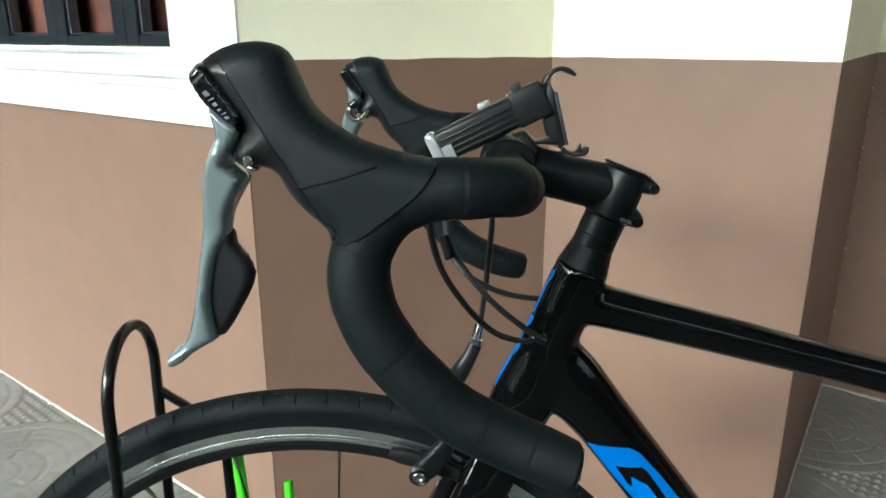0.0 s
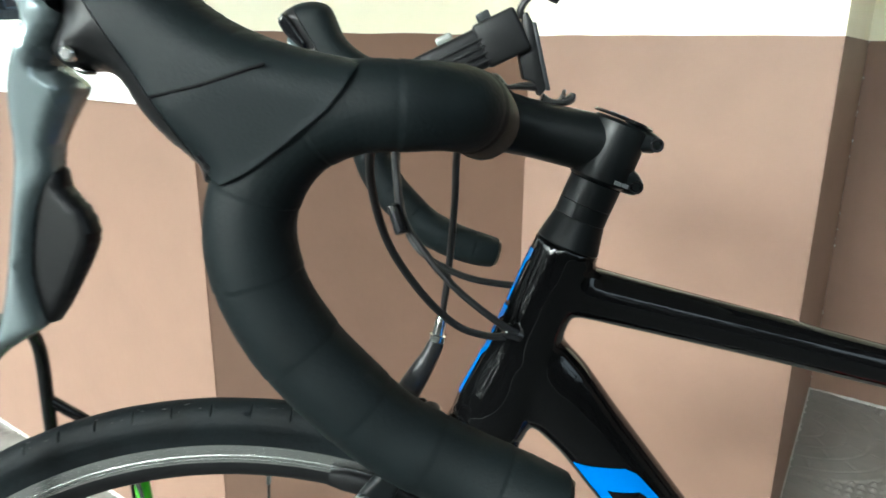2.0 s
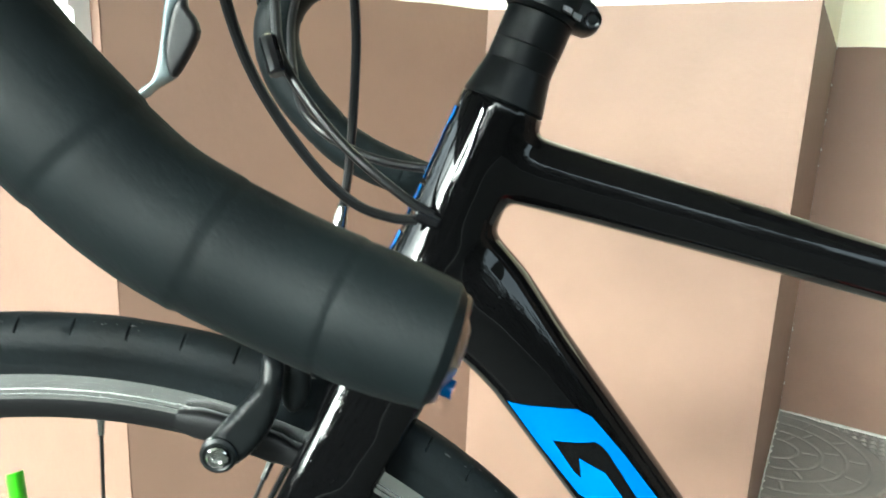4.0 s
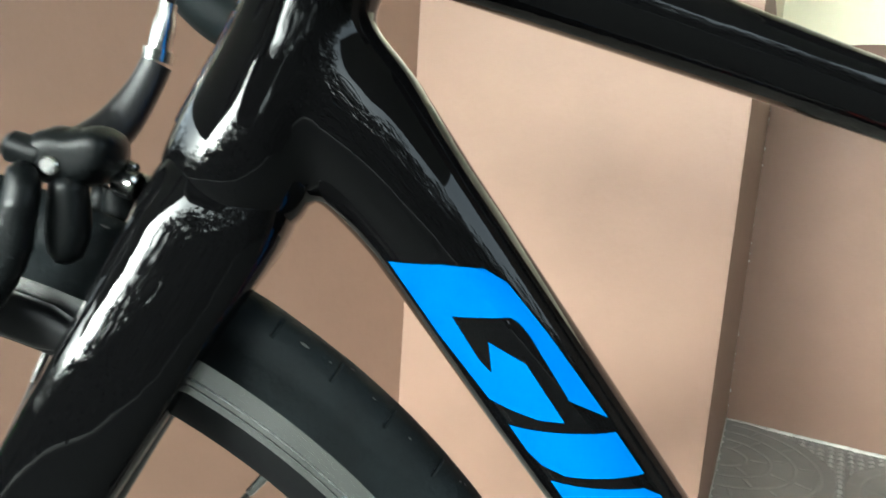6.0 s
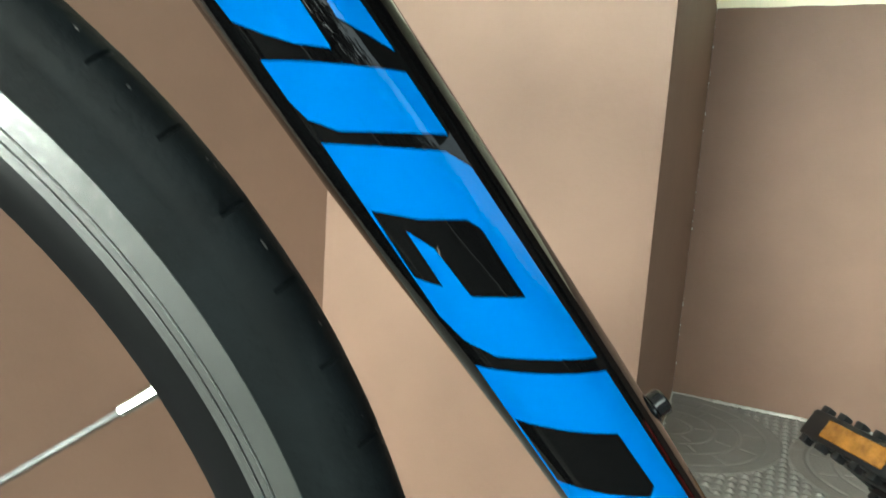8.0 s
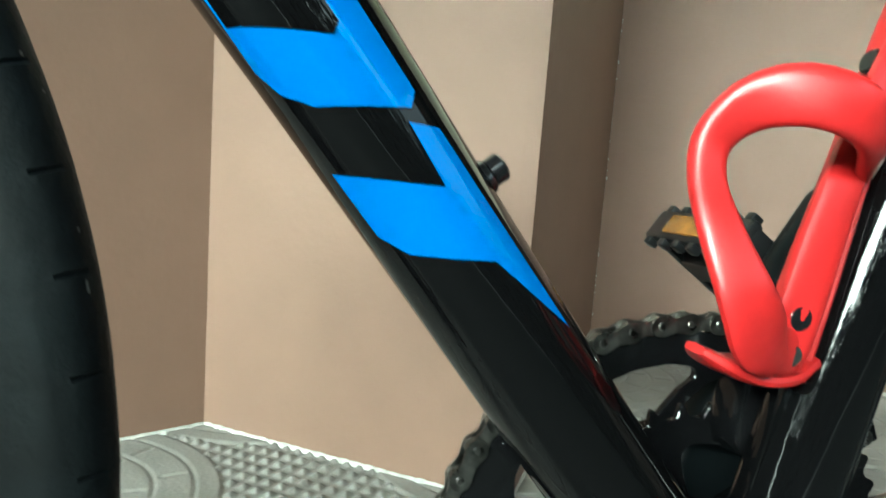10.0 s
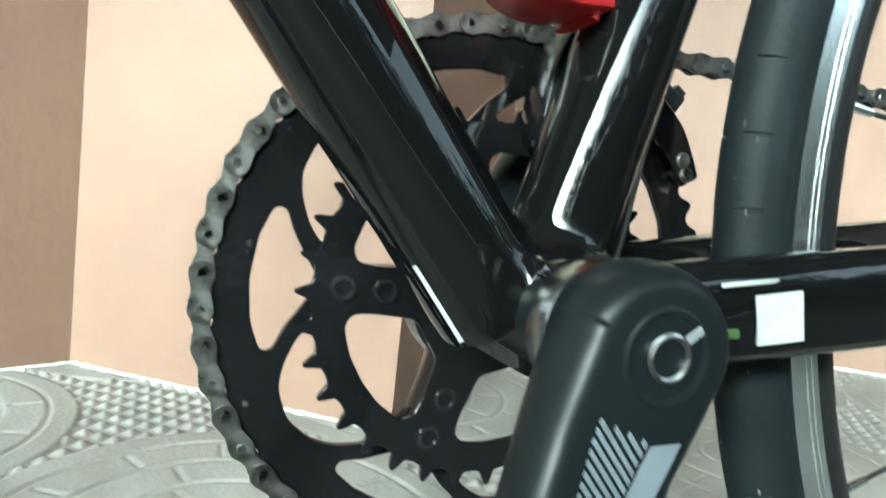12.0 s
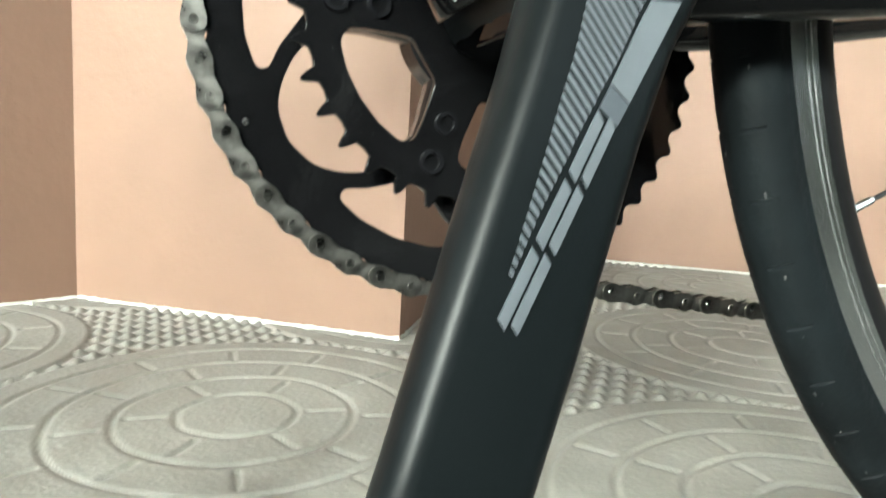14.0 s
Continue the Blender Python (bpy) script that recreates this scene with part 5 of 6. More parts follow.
# front derailleur behind the seat tube
fd = thing_part("front_derailleur", bike, "black front derailleur with steel cage")
for y, r0 in ((YR - 0.0085, 0.1005), (YR + 0.009, 0.1065)):
    o = []
    for k in range(13):
        a = radians(31.5 + 46 * k / 12)
        o.append(ring_xy(r0 + 0.003 + 0.004 * min(1, k / 3), a))
    for k in range(13):
        a = radians(77.5 - 46 * k / 12)
        o.append(ring_xy(r0 - 0.016 + 0.010 * min(1.0, k / 6), a))
    part("cage_plate", bevelled(plate(bmesh.new(), o, y, y + 0.0014), 0.0004, 1), M_STEEL if y > YR else M_RING, fd)
bm = bmesh.new()
for a, r in ((33.5, 0.0985), (37.0, 0.1000)):
    p = ring_xy(r, radians(a))
    rod(bm, (p[0], YR - 0.0092, p[1]), (p[0], YR + 0.0100, p[1]), 0.0034, seg=14, bevel=0.0008)
part("tail_spacer", bm, M_CHAIN, fd, "dull grey spacer at the cage tail")
body_o = [(0.008, 0.342), (0.006, 0.358), (0.012, 0.380), (0.024, 0.392), (0.040, 0.388), (0.046, 0.370), (0.038, 0.352), (0.022, 0.340)]
part("clamp_body", bevelled(plate(bmesh.new(), smooth_outline(body_o, 3), 0.016, 0.036), 0.003, 2), M_RING, fd)
bm = bmesh.new()
sweep(bm, [(*p, 0.0013, 0.0013) for p in spline([(0.0545, 0.010, 0.392), (0.0500, 0.010, 0.3707), (0.0425, 0.010, 0.3400), (0.0376, 0.010, 0.3113), (0.0345, 0.010, 0.2960)], 4)], 8)
part("derailleur_wire", bm, M_PLASTIC, fd, "thin black shift cable")

# bottle cage on the seat tube
sd = V(0.268, 0.9634)
sn = V(-0.9634, 0.268)


def st(k, off, y=0.0):
    p = V(ST0[0], ST0[1]) + sd * k + sn * off
    return (p.x, y, p.y)


cage = thing_part("bottle_cage", bike, "red plastic bottle cage on the seat tube")
# back plate with side flanges, a toe lip and one loop round the side
bm = bmesh.new()
sweep(bm, spline([(*st(0.076, 0.0195), 0.012, 0.0022), (*st(0.105, 0.0205), 0.0125, 0.0024), (*st(0.15, 0.0205), 0.010, 0.0024), (*st(0.19, 0.0205), 0.009, 0.0024), (*st(0.215, 0.020), 0.008, 0.0020)], 5), 16, (0, 1, 0), 3)
part("back_strip", bm, M_RED, cage)
bm = bmesh.new()
sweep(bm, spline([(*st(0.082, 0.018), 0.012, 0.0028), (*st(0.0760, 0.030, -0.004), 0.015, 0.0030), (*st(0.0735, 0.042, -0.007), 0.015, 0.0030), (*st(0.0742, 0.053, -0.010), 0.011, 0.0027), (*st(0.0760, 0.062, -0.012), 0.004, 0.0015)], 5), 18, (0, 1, 0), 3)
part("toe", bm, M_RED, cage)
LOOP = ((0.0800, 0.046, 0.0260, 0.0030, 0.0060), (0.0850, 0.058, 0.0330, 0.0030, 0.0095), (0.0945, 0.0690, 0.0360, 0.0030, 0.0085), (0.1090, 0.0785, 0.0300, 0.0032, 0.0068), (0.1230, 0.0838, 0.0225, 0.0034, 0.0058), (0.1350, 0.0845, 0.0200, 0.0036, 0.0062),
        (0.1460, 0.0800, 0.0250, 0.0040, 0.0078), (0.1515, 0.0715, 0.0325, 0.0040, 0.0086), (0.1525, 0.0590, 0.0370, 0.0036, 0.0085), (0.1510, 0.0450, 0.0330, 0.0034, 0.0080), (0.1470, 0.0310, 0.0200, 0.0030, 0.0070), (0.1450, 0.0225, 0.0070, 0.0026, 0.0060))
part("loop", sweep(bmesh.new(), spline([(*st(k, o, -y), w, h) for k, o, y, w, h in LOOP], 6), 20, (0, 1, 0), 2.6), M_RED, cage, "red curved cage loop")
FLANGE = ((0.0785, 0.0375, 0.0200, 0.0026, 0.0068), (0.0860, 0.0390, 0.0215, 0.0026, 0.0080), (0.1000, 0.0395, 0.0220, 0.0026, 0.0080), (0.1250, 0.0385, 0.0205, 0.0026, 0.0076), (0.1600, 0.0330, 0.0150, 0.0024, 0.0062), (0.2050, 0.0230, 0.0080, 0.0020, 0.0040))
part("flange", sweep(bmesh.new(), spline([(*st(k, o, -y), w, h) for k, o, y, w, h in FLANGE], 6), 16, (0, 1, 0), 3), M_RED, cage)
part("corner_web", sweep(bmesh.new(), spline([(*st(0.0845, 0.036, -0.0210), 0.0026, 0.0070), (*st(0.0835, 0.046, -0.0255), 0.0026, 0.0075), (*st(0.0850, 0.057, -0.0315), 0.0024, 0.0070)], 5), 16, (0, 1, 0), 3), M_RED, cage)
for k, off, r, mt in ((0.0832, 0.0380, 0.0034, M_STEEL), (0.0945, 0.0398, 0.0042, M_GLOSSPLASTIC)):
    p = Vector(st(k, off, -0.0232))
    bm = bmesh.new()
    rod(bm, p, p + Vector((0, -0.0014, 0)), r, seg=14, bevel=0.0005)
    part("rivet", bm, mt, cage)
for k in (0.120, 0.184):
    bm = bmesh.new()
    rod(bm, st(k, 0.017), st(k, 0.027), 0.0045, seg=14, bevel=0.001)
    part("cage_bolt", bm, M_GLOSSPLASTIC, cage)

# bolts in the down tube
for s in (0.2196, 0.2836):
    bm = bmesh.new()
    rod(bm, dt(s, 0.0200), dt(s, 0.0225), 0.0058, 0.0054, seg=18, bevel=0.0004)
    rod(bm, dt(s, 0.0222), dt(s, 0.0278), 0.0045, seg=18, bevel=0.0008)
    part("bottle_boss_bolt", bm, M_GLOSSPLASTIC, bike, "black bottle boss bolt")

# stickers
def cs_face(x, off):
    t = (x - 0.046) / 0.092
    return (x, -(0.0275 + 0.0075 * t + 0.0098), 0.2935 + 0.012 * t + off)


bm = bmesh.new()
vs = [bm.verts.new(cs_face(x, o)) for x, o in ((0.0543, 0.0056), (0.0707, 0.0060), (0.0732, -0.0096), (0.0572, -0.0098))]
bm.faces.new(vs)
ret = bmesh.ops.extrude_face_region(bm, geom=bm.faces[:])
bmesh.ops.translate(bm, vec=(0, 0.001, 0), verts=[v for v in ret["geom"] if isinstance(v, bmesh.types.BMVert)])
part("square_sticker", bm, M_LABEL, bike, "small square white sticker on the chainstay")
bm = block((0.023, 0.0012, 0.0014), pose(0.0520, -0.0378, 0.3040, 0, -6, 5), 0.0003)
part("thin_sticker", bm, M_LABEL, bike)
bm = block((0.0095, 0.0010, 0.0030), pose(0.0458, -0.0371, 0.2882, 0, -7, 5), 0.0003)
part("green_mark", bm, M_GREENMARK, bike, "small faded green mark on the chainstay")
bm = bmesh.new()
sweep(bm, [(*dt(s, -0.0153, -0.0114), 0.0006, 0.0011) for s in (0.428, 0.441, 0.455)], 8, (0.3, 1, 0.2), 4)
part("serial_label", bm, M_LABEL, bike, "narrow white label under the down tube")
LIGHT_Y = 0.008
# outlines along and across the tube, each block with its dark insets
DECALS = [
    ([(-0.013, -0.0205), (-0.003, -0.006), (0.0068, 0.0056), (0.0156, 0.0095), (0.0407, 0.0115), (0.079, 0.0126), (0.0626, 0.0034), (0.0695, -0.0018), (0.0635, -0.0088), (0.0559, -0.0146), (0.049, -0.0190), (0.02, -0.0205)],
     [[(0.0145, -0.0130), (0.0262, 0.0036), (0.0300, 0.0050), (0.0350, 0.0055), (0.0628, 0.0042), (0.0698, -0.0016), (0.0430, -0.0012), (0.0290, -0.0076), (0.0395, -0.0128), (0.0340, -0.0138)]]),
    ([(0.0614, -0.0186), (0.0853, 0.0120), (0.1055, 0.0122), (0.0883, -0.0122), (0.0811, -0.0172), (0.074, -0.0186)], []),
    ([(0.0884, -0.0178), (0.1091, 0.0090), (0.1167, 0.0128), (0.1845, 0.0132), (0.1660, -0.0115), (0.1575, -0.0164), (0.148, -0.0182)],
     [[(0.1110, -0.0172), (0.1200, -0.0078), (0.1275, 0.0030), (0.1320, 0.0050), (0.1556, 0.0047), (0.1466, -0.0078), (0.1296, -0.0088), (0.1208, -0.0125), (0.1400, -0.0128), (0.1340, -0.0178)]]),
    ([(0.1669, -0.0178), (0.1898, 0.0132), (0.2515, 0.0131), (0.2544, 0.0095), (0.2410, -0.0106), (0.2341, -0.0156), (0.226, -0.0176)],
     [[(0.1880, -0.0172), (0.2064, 0.0052), (0.2275, 0.0056), (0.2295, 0.0028), (0.2134, -0.0172)]]),
    ([(0.2569, 0.0068), (0.2629, 0.0133), (0.3300, 0.0145), (0.3000, 0.0060), (0.2857, -0.0117), (0.2779, -0.0156), (0.2576, -0.0162), (0.2759, 0.0056)], []),
]

# ---- blue decal on the down tube: slanted plain blocks with dark insets ----
def dt_half(s):
    return np.interp(s, [r[0] for r in DT_ROWS], [r[2] for r in DT_ROWS])


def dt_off(s):
    return np.interp(s, [r[0] for r in DT_ROWS], [r[1] for r in DT_ROWS])


def dt_surface(s, o, lift):
    """A point on the near side of the down tube at s along it and o across it."""
    h = float(dt_half(s))
    w = 0.0225
    q = max(-0.999, min(0.999, (o - float(dt_off(s))) / h))
    y = w * (1 - abs(q) ** 2.08) ** (1 / 2.08)
    p = dt(s, o)
    return (p[0], -(y + lift), p[2])


def decal(name, outline, mat, lift, label="", inner=()):
    """A thin film with an outline of (s, o), cut fine enough to follow the tube."""
    bm = bmesh.new()
    outline = [(s, max(o, float(dt_off(s) - dt_half(s) * 0.93))) for s, o in outline]
    vs = [bm.verts.new((s, o, 0)) for s, o in outline]
    bm.faces.new(vs)
    bm.normal_update()
    bmesh.ops.triangulate(bm, faces=bm.faces[:])
    lo_s, hi_s = min(p[0] for p in outline), max(p[0] for p in outline)
    lo_o, hi_o = min(p[1] for p in outline), max(p[1] for p in outline)
    for v in np.arange(lo_s, hi_s, 0.006)[1:]:
        bmesh.ops.bisect_plane(bm, geom=bm.verts[:] + bm.edges[:] + bm.faces[:], plane_co=(v, 0, 0), plane_no=(1, 0, 0))
    for v in np.arange(lo_o, hi_o, 0.0018)[1:]:
        bmesh.ops.bisect_plane(bm, geom=bm.verts[:] + bm.edges[:] + bm.faces[:], plane_co=(0, v, 0), plane_no=(0, 1, 0))
    for v in bm.verts:
        v.co = dt_surface(v.co.x, v.co.y, lift)
    bmesh.ops.recalc_face_normals(bm, faces=bm.faces)
    return part(name, bm, mat, bike, label, sharp=80)


for blue, insets in DECALS:
    decal("blue_decal", blue, M_BLUE, 0.0006, "glossy blue decal block")
    for ins in insets:
        decal("decal_inset", ins, M_GLOSS, 0.0009, "black inset in the decal")

# ---- front brake ----
brake = thing_part("front_brake", bike, "black dual-pivot front brake caliper")


def bar_part(name, rows, mat, parent, label="", seg=14, power=2.6, n=5):
    return part(name, sweep(bmesh.new(), spline(rows, n), seg, (0, 1, 0), power), mat, parent, label)


# long arm with the cable anchor on the far side, then the arms that come down to the pads
bar_part("cable_arm", [(-0.406, 0.030, 0.714, 0.0050, 0.0056), (-0.411, 0.029, 0.703, 0.0052, 0.0062), (-0.419, 0.026, 0.690, 0.006, 0.0078), (-0.426, 0.017, 0.681, 0.007, 0.0085), (-0.430, 0.004, 0.678, 0.007, 0.0085), (-0.431, -0.008, 0.676, 0.006, 0.0075)], M_PLASTIC, brake)
arm_o = [(-0.4570, 0.6300), (-0.4535, 0.6370), (-0.4475, 0.6445), (-0.4405, 0.6525), (-0.4335, 0.6610), (-0.4318, 0.6670), (-0.4312, 0.6745), (-0.4265, 0.6765), (-0.4215, 0.6700), (-0.4222, 0.6560), (-0.4245, 0.6465), (-0.4290, 0.6370), (-0.4365, 0.6275), (-0.4440, 0.6220), (-0.4505, 0.6215), (-0.4560, 0.6245)]
lobe_o = [(-0.4215, 0.6720), (-0.4125, 0.6720), (-0.4105, 0.6600), (-0.4110, 0.6520), (-0.4140, 0.6455), (-0.4205, 0.6442), (-0.4245, 0.6515), (-0.4240, 0.6610)]
body_o = [(-0.4335, 0.6760), (-0.4335, 0.6820), (-0.4277, 0.6858), (-0.4218, 0.6878), (-0.4166, 0.6872), (-0.4094, 0.6885), (-0.4035, 0.6860), (-0.4020, 0.6794), (-0.4045, 0.6735), (-0.4105, 0.6690), (-0.4200, 0.6680), (-0.4290, 0.6700)]
for s in (-1, 1):
    # the arm's upper end bends towards the middle
    part("brake_arm", puff(arm_o, s * 0.0345, 0.0050, 0.0045, 0.0022, 2.0, 3, lambda x, z: -s * 0.35 * max(0.0, z - 0.664)), M_MATT, brake, "black forged brake arm", sharp=60)
    part("arm_lobe", puff(lobe_o, s * 0.0235, 0.0062, 0.0055, 0.0022, 2.0, 3), M_MATT, brake, "", sharp=60)
    bm = bmesh.new()
    revolve(bm, [(0.0088, s * 0.0372), (0.0084, s * 0.0405), (0.0068, s * 0.0415), (0.0052, s * 0.0405), (0.0052, s * 0.0372)], (-0.4498, 0.6290), 28)
    part("pad_boss", bm, M_MATT, brake)
part("caliper_body", puff(body_o, -0.0165, 0.0120, 0.0060, 0.0022, 2.2, 3), M_MATT, brake, "black caliper body", sharp=60)
bm = bmesh.new()
rod(bm, (-0.424, 0, 0.6745), (-0.390, 0, 0.6650), 0.0046, seg=16)
part("mount_bolt", bm, M_STEEL, brake)
bm = bmesh.new()
rod(bm, (-0.4060, -0.0130, 0.6712), (-0.3985, -0.0150, 0.6690), 0.0050, seg=18, bevel=0.0010)
rod(bm, (-0.4075, -0.0120, 0.6770), (-0.3995, -0.0140, 0.6748), 0.0022, seg=10, bevel=0.0004)
part("centre_nut", bm, M_STEEL, brake)
bm = bmesh.new()
rod(bm, (-0.4235, -0.0235, 0.6775), (-0.4350, -0.0245, 0.6812), 0.0056, 0.0050, seg=20, bevel=0.0016)
part("pivot_cap", bm, M_MATT, brake)
bm = bmesh.new()
rod(bm, (-0.4205, -0.0255, 0.6752), (-0.4207, -0.0298, 0.6754), 0.0030, seg=14, bevel=0.0006)
part("adjust_screw", bm, M_STEEL, brake)
for s in (-1, 1):
    bm = bmesh.new()
    revolve(bm, [(0.0050, s * 0.0380), (0.0050, s * 0.0424), (0.0042, s * 0.0432), (0.0026, s * 0.0430), (0.0023, s * 0.0412), (0.0003, s * 0.0410), (0.0003, s * 0.0380)], (-0.4498, 0.6290), 24)
    part("pad_bolt", bm, M_STEEL, brake, "bright brake pad bolt")
    # shoe follows the rim
    rows = []
    for k in range(7):
        a = radians(77.5 - 1.9 * k)
        rows.append((FW[0] + 0.3012 * math.cos(a), s * 0.0160, FW[1] + 0.3012 * math.sin(a), 0.0050, 0.0074 if 0 < k < 6 else 0.0050))
    part("brake_shoe", sweep(bmesh.new(), rows, 14, (0, 1, 0), 3), M_PLASTIC, brake, "dark brake shoe")
# barrel adjuster
bm = bmesh.new()
adj0, adj1 = Vector((-0.4060, 0.030, 0.7145)), Vector((-0.4015, 0.0305, 0.7385))
dd = (adj1 - adj0).normalized()
sweep(bm, [(*(adj0 + dd * k), r, r) for k, r in ((0, 0.0058), (0.0045, 0.006), (0.0048, 0.0044), (0.015, 0.0042), (0.018, 0.0034), (0.0225, 0.0032), (0.0226, 0.0022))], 14)
part("barrel_adjuster", bm, M_STEEL, brake, "bright barrel adjuster")

# ---- cables ----
def cable(pts, r=0.0024, label="black cable housing"):
    return part("cable", pipe(pts, r, 10, 10, (0.3, 1, 0.2)), M_PLASTIC, bike, label)


cable([adj1 + dd * -0.003, (-0.3985, 0.029, 0.765), (-0.395, 0.015, 0.815), (-0.3945, -0.01, 0.845), (-0.392, -0.03, 0.862)])
cable([(-0.4360, -0.085, 0.872), (-0.4400, -0.066, 0.842), (-0.4350, -0.050, 0.8095), (-0.4245, -0.040, 0.7850), (-0.4080, -0.032, 0.7610), (-0.3915, -0.026, 0.7450), (-0.3750, -0.0230, 0.7385), (-0.3630, -0.0215, 0.7375)])
cable([(-0.4335, 0.016, 0.868), (-0.4315, 0.002, 0.834), (-0.4270, -0.005, 0.8085), (-0.4118, -0.012, 0.7860), (-0.3948, -0.018, 0.7680), (-0.3780, -0.0220, 0.7545), (-0.3625, -0.0230, 0.7435), (-0.3560, -0.0215, 0.7400)])
cable([(-0.430, 0.10, 0.872), (-0.4360, 0.070, 0.835), (-0.4290, 0.045, 0.795), (-0.4172, 0.030, 0.7780), (-0.3980, 0.026, 0.7665), (-0.3790, 0.023, 0.7605), (-0.3550, 0.020, 0.7580), (-0.3400, 0.016, 0.7585)])
bm = bmesh.new()
rod(bm, (-0.4330, -0.008, 0.817), (-0.4270, -0.014, 0.800), 0.0042, seg=10, bevel=0.001)
part("cable_tie", bm, M_GLOSSPLASTIC, bike)
bm = bmesh.new()
rod(bm, (-0.3640, -0.0210, 0.7418), (-0.3525, -0.0196, 0.7362), 0.0048, 0.0040, seg=14, bevel=0.001)
part("cable_port", bm, M_GLOSSPLASTIC, bike)

# ---- headlight on the bar ----
light = thing("bicycle_headlight", "black ribbed bicycle headlight strapped on top of the stem", "bike light")
light.rotation_euler = (radians(-2.469), 0, 0)
L0, L1 = V(-0.4385, 0.8815), V(-0.3560, 0.9215)
ld = (L1 - L0).normalized()
ang = math.degrees(math.atan2(ld.y, ld.x))
LY = LIGHT_Y


def lpose(s, h, y=0.0):
    p = L0 + ld * s + V(-ld.y, ld.x) * h
    return pose(p.x, LY + y, p.y, 0, -ang, 0)


LL = (L1 - L0).length
bm = block((LL - 0.026, 0.025, 0.0238), lpose((LL - 0.026) / 2 + 0.002, 0), 0.0035, 3)
body = part("lamp_body", bm, M_PLASTIC, light, "black finned lamp body")
for k in range(4):
    for s in (-1, 1):
        part("cooling_fin", block((LL - 0.032, 0.0018, 0.0014), lpose((LL - 0.026) / 2 + 0.004, 0.0046 - 0.0042 * k, s * 0.0128), 0.0004), M_PLASTIC, body)
part("end_cap", block((0.027, 0.027, 0.0265), lpose(LL - 0.0145, 0.0004), 0.0025, 3), M_PLASTIC, light, "dull black rear cap")
part("front_bezel", block((0.0085, 0.029, 0.0275), lpose(0.0000, 0), 0.0035, 3), M_CLEAR, light, "clear front lens")
bm = block((0.0085, 0.0012, 0.012), lpose(0.0085, -0.0060, -0.0142), 0.0004, 1)
part("lens_window", bm, M_CLEAR, light)
part("power_button", block((0.0105, 0.009, 0.005), lpose(0.0465, 0.0142), 0.002, 3), M_LABEL, light, "white power button")
part("port_cover", block((0.008, 0.010, 0.0055), lpose(LL - 0.0185, 0.0160), 0.001, 2), M_GREYCAP, light)
# bracket leg under the cap and rubber strap hooks
leg = [(-0.3585, 0.9075), (-0.3550, 0.8920), (-0.3490, 0.8905), (-0.3450, 0.8820), (-0.3410, 0.8870), (-0.3510, 0.9245), (-0.3545, 0.9305), (-0.3565, 0.9290)]
part("bracket_leg", bevelled(plate(bmesh.new(), leg, LY - 0.0085, LY + 0.0085), 0.0008, 2), M_PLASTIC, light, "black bracket leg")
part("bracket_plate", block((0.0024, 0.020, 0.040), pose(-0.3453, LY, 0.9050, 0, -14.5, 0), 0.0006, 2), M_GREYCAP, light)
bm = sweep(bmesh.new(), spline([(-0.3580, LY, 0.9270, 0.005, 0.0024), (-0.3572, LY, 0.9330, 0.005, 0.0022), (-0.3530, LY, 0.9385, 0.005, 0.0019), (-0.3465, LY, 0.9412, 0.005, 0.0019), (-0.3400, LY, 0.9395, 0.005, 0.0024), (-0.3355, LY, 0.9365, 0.0045, 0.0014)], 5), 12, (0, 1, 0), 3)
part("upper_hook", bm, M_PLASTIC, light, "curled black strap hook")
bm = sweep(bmesh.new(), spline([(-0.3430, LY, 0.8815, 0.005, 0.0026), (-0.3370, LY, 0.8785, 0.005, 0.0022), (-0.3300, LY, 0.8785, 0.005, 0.0022), (-0.3255, LY, 0.8805, 0.005, 0.0028), (-0.3240, LY, 0.8840, 0.0045, 0.0014)], 5), 12, (0, 1, 0), 3)
part("lower_hook", bm, M_PLASTIC, light)
part("hook_tooth", puff([(-0.3335, 0.8785), (-0.3310, 0.8835), (-0.3300, 0.8862), (-0.3280, 0.8855), (-0.3290, 0.8815), (-0.3275, 0.8790)], LY, 0.005, 0.001, 0.002, 2.2, 2), M_PLASTIC, light)
bm = sweep(bmesh.new(), spline([(-0.3465, LY, 0.8880, 0.008, 0.0030), (-0.3560, LY, 0.8878, 0.008, 0.0022), (-0.3650, LY, 0.8872, 0.008, 0.0018), (-0.3740, LY, 0.8895, 0.008, 0.0040), (-0.3810, LY, 0.8900, 0.007, 0.0030)], 5), 12, (0, 1, 0), 3)
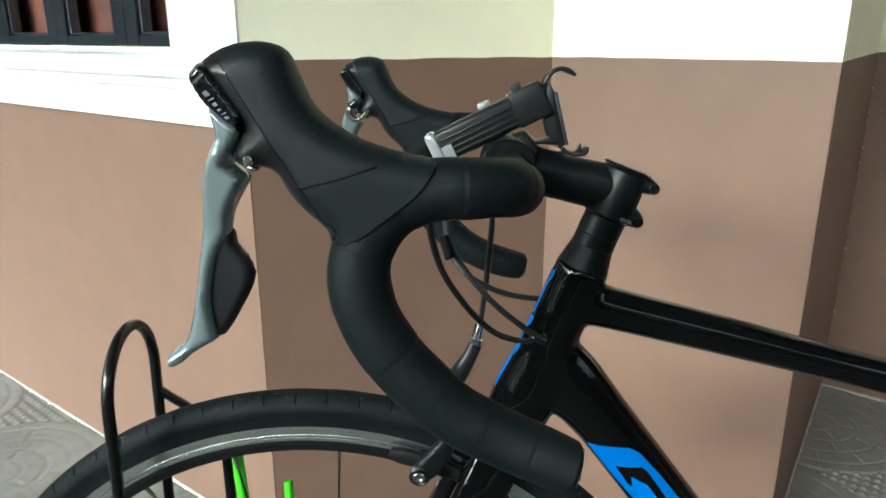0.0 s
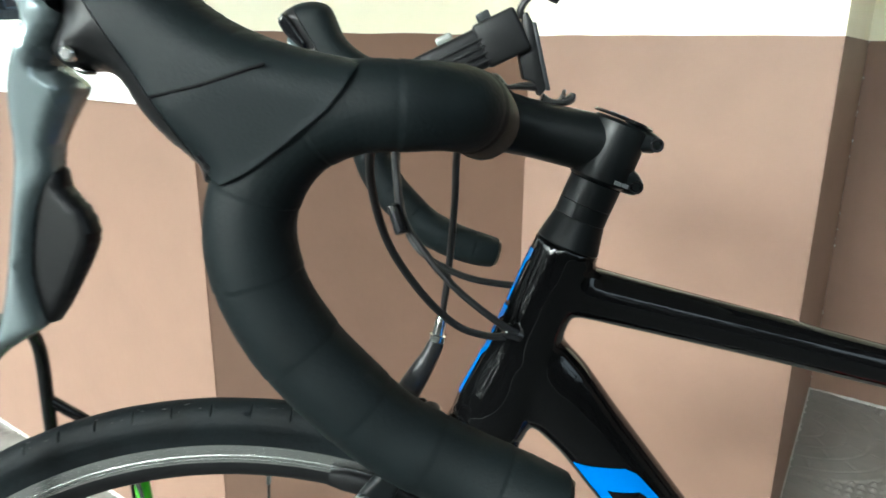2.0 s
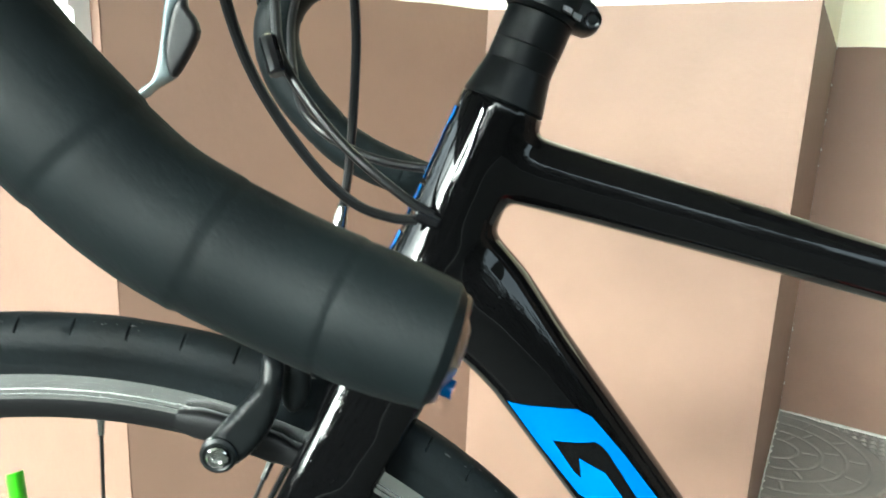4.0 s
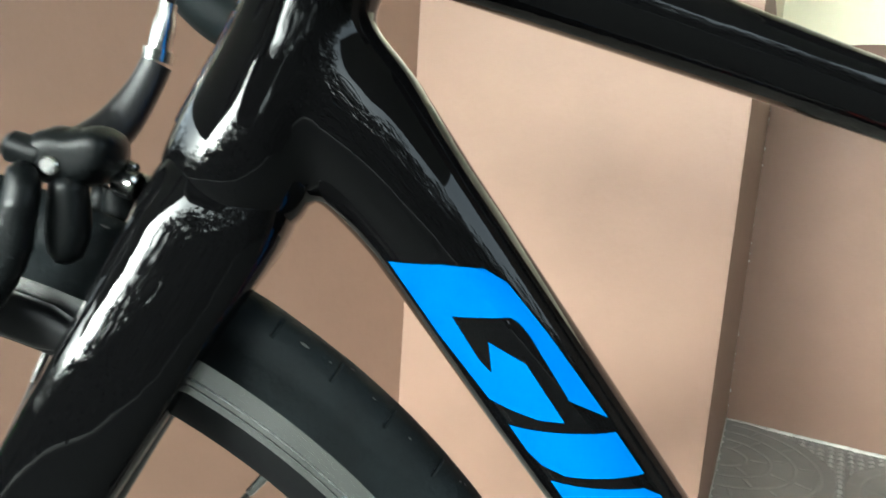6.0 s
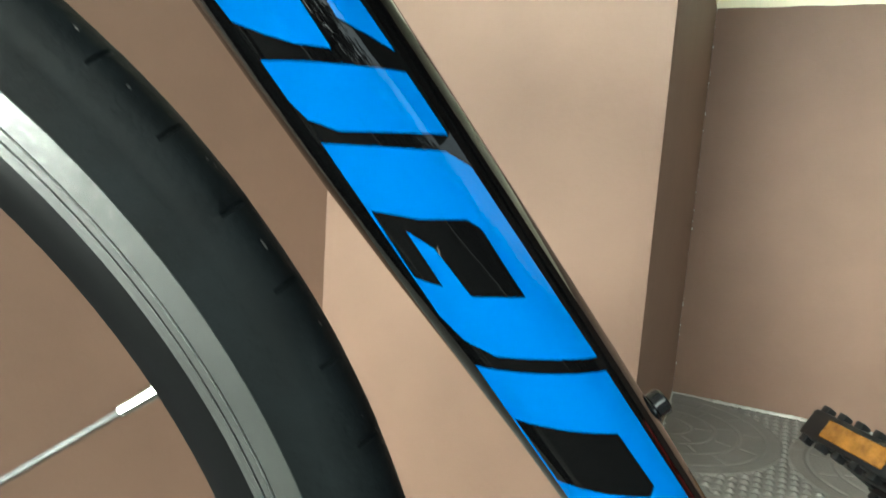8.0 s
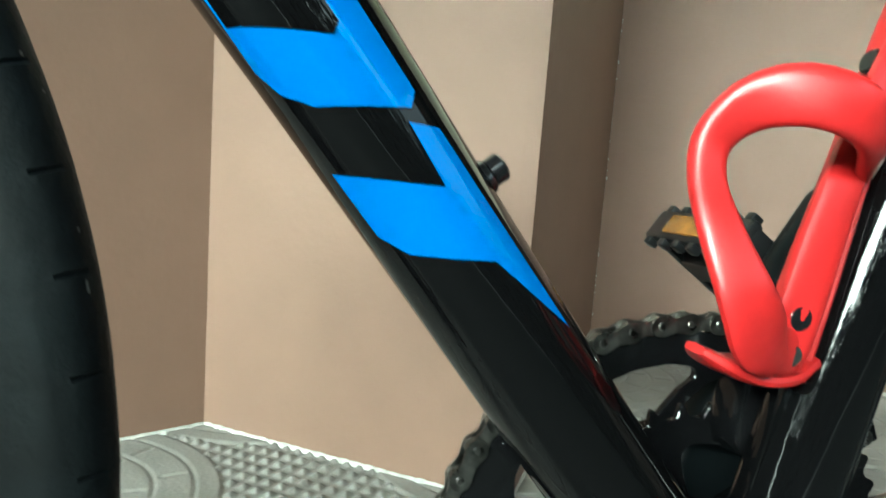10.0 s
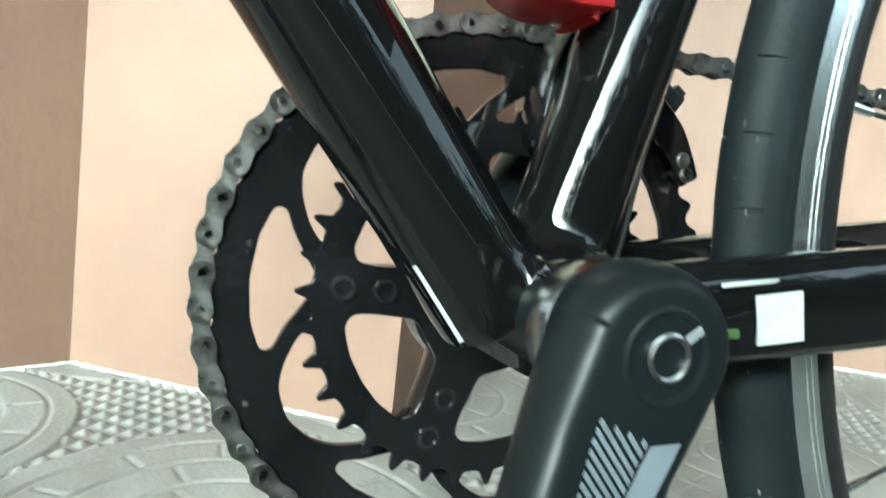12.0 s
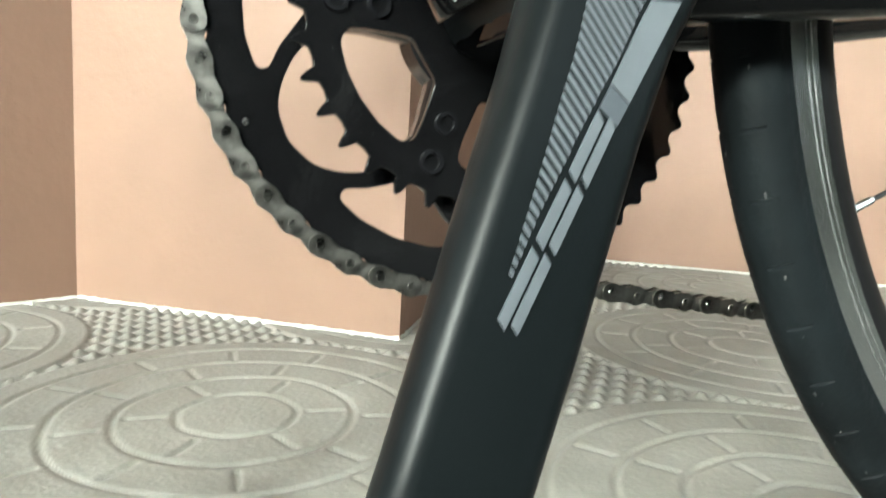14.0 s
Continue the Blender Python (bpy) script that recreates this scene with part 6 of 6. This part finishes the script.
part("bracket_arm", bm, M_PLASTIC, light)
part("stem_pad", puff([(-0.3900, 0.8830), (-0.3800, 0.8930), (-0.3710, 0.8955), (-0.3650, 0.8900), (-0.3560, 0.8800), (-0.3440, 0.8800), (-0.3420, 0.8755), (-0.3600, 0.8740), (-0.3850, 0.8750)], LY, 0.010, 0.004, 0.0025, 2.2, 3), M_PLASTIC, light, "black mounting pad on the stem")

# ---- floor stand that holds the front wheel ----
stand = thing("bike_stand", "black painted tubular steel bike stand over the front wheel", "bike stand")
HX = -0.690
hoop = [(HX, -0.049, z) for z in (0.006, 0.2, 0.4, 0.6, 0.66)]
hoop += [(HX - 0.002 + 0.002 * math.cos(a), -0.003 - 0.046 * math.cos(a), 0.683 + 0.051 * math.sin(a)) for a in [math.pi * k / 12 for k in range(13)]]
hoop += [(HX - 0.004, 0.043, z) for z in (0.66, 0.6, 0.4, 0.2, 0.006)]
hoop = [(x, y + 0.032 * z / 0.7, z) for x, y, z in hoop]
part("hoop", pipe(hoop, 0.0047, 14, 4, (1, 0, 0)), M_STAND, stand, "black bent tube hoop")
part("post", pipe([(-0.640, 0.082, z) for z in (0.006, 0.3, 0.6, 0.612)], 0.0050, 12, 3, (1, 0, 0)), M_STAND, stand)
part("diagonal_brace", pipe([(HX - 0.003, 0.074, 0.655), (-0.665, 0.082, 0.628), (-0.641, 0.082, 0.606)], 0.0042, 12, 4), M_STAND, stand)
for y in (-0.052, 0.062):
    part("foot_bar", pipe([(-0.80, y, 0.0075), (-0.62, y, 0.0075), (-0.42, y, 0.0075)], 0.0072, 12, 3), M_STAND, stand)
for x in (-0.80, -0.42):
    part("cross_bar", pipe([(x, -0.052, 0.0075), (x, 0.0, 0.0075), (x, 0.062, 0.0075)], 0.0072, 12, 3, (1, 0, 0)), M_STAND, stand)

# no piece hangs deeper than a part of a part
for ob in list(bpy.data.objects):
    while ob.parent and ob.parent.parent and ob.parent.parent.parent:
        ob.location = ob.location + ob.parent.location
        ob.parent = ob.parent.parent
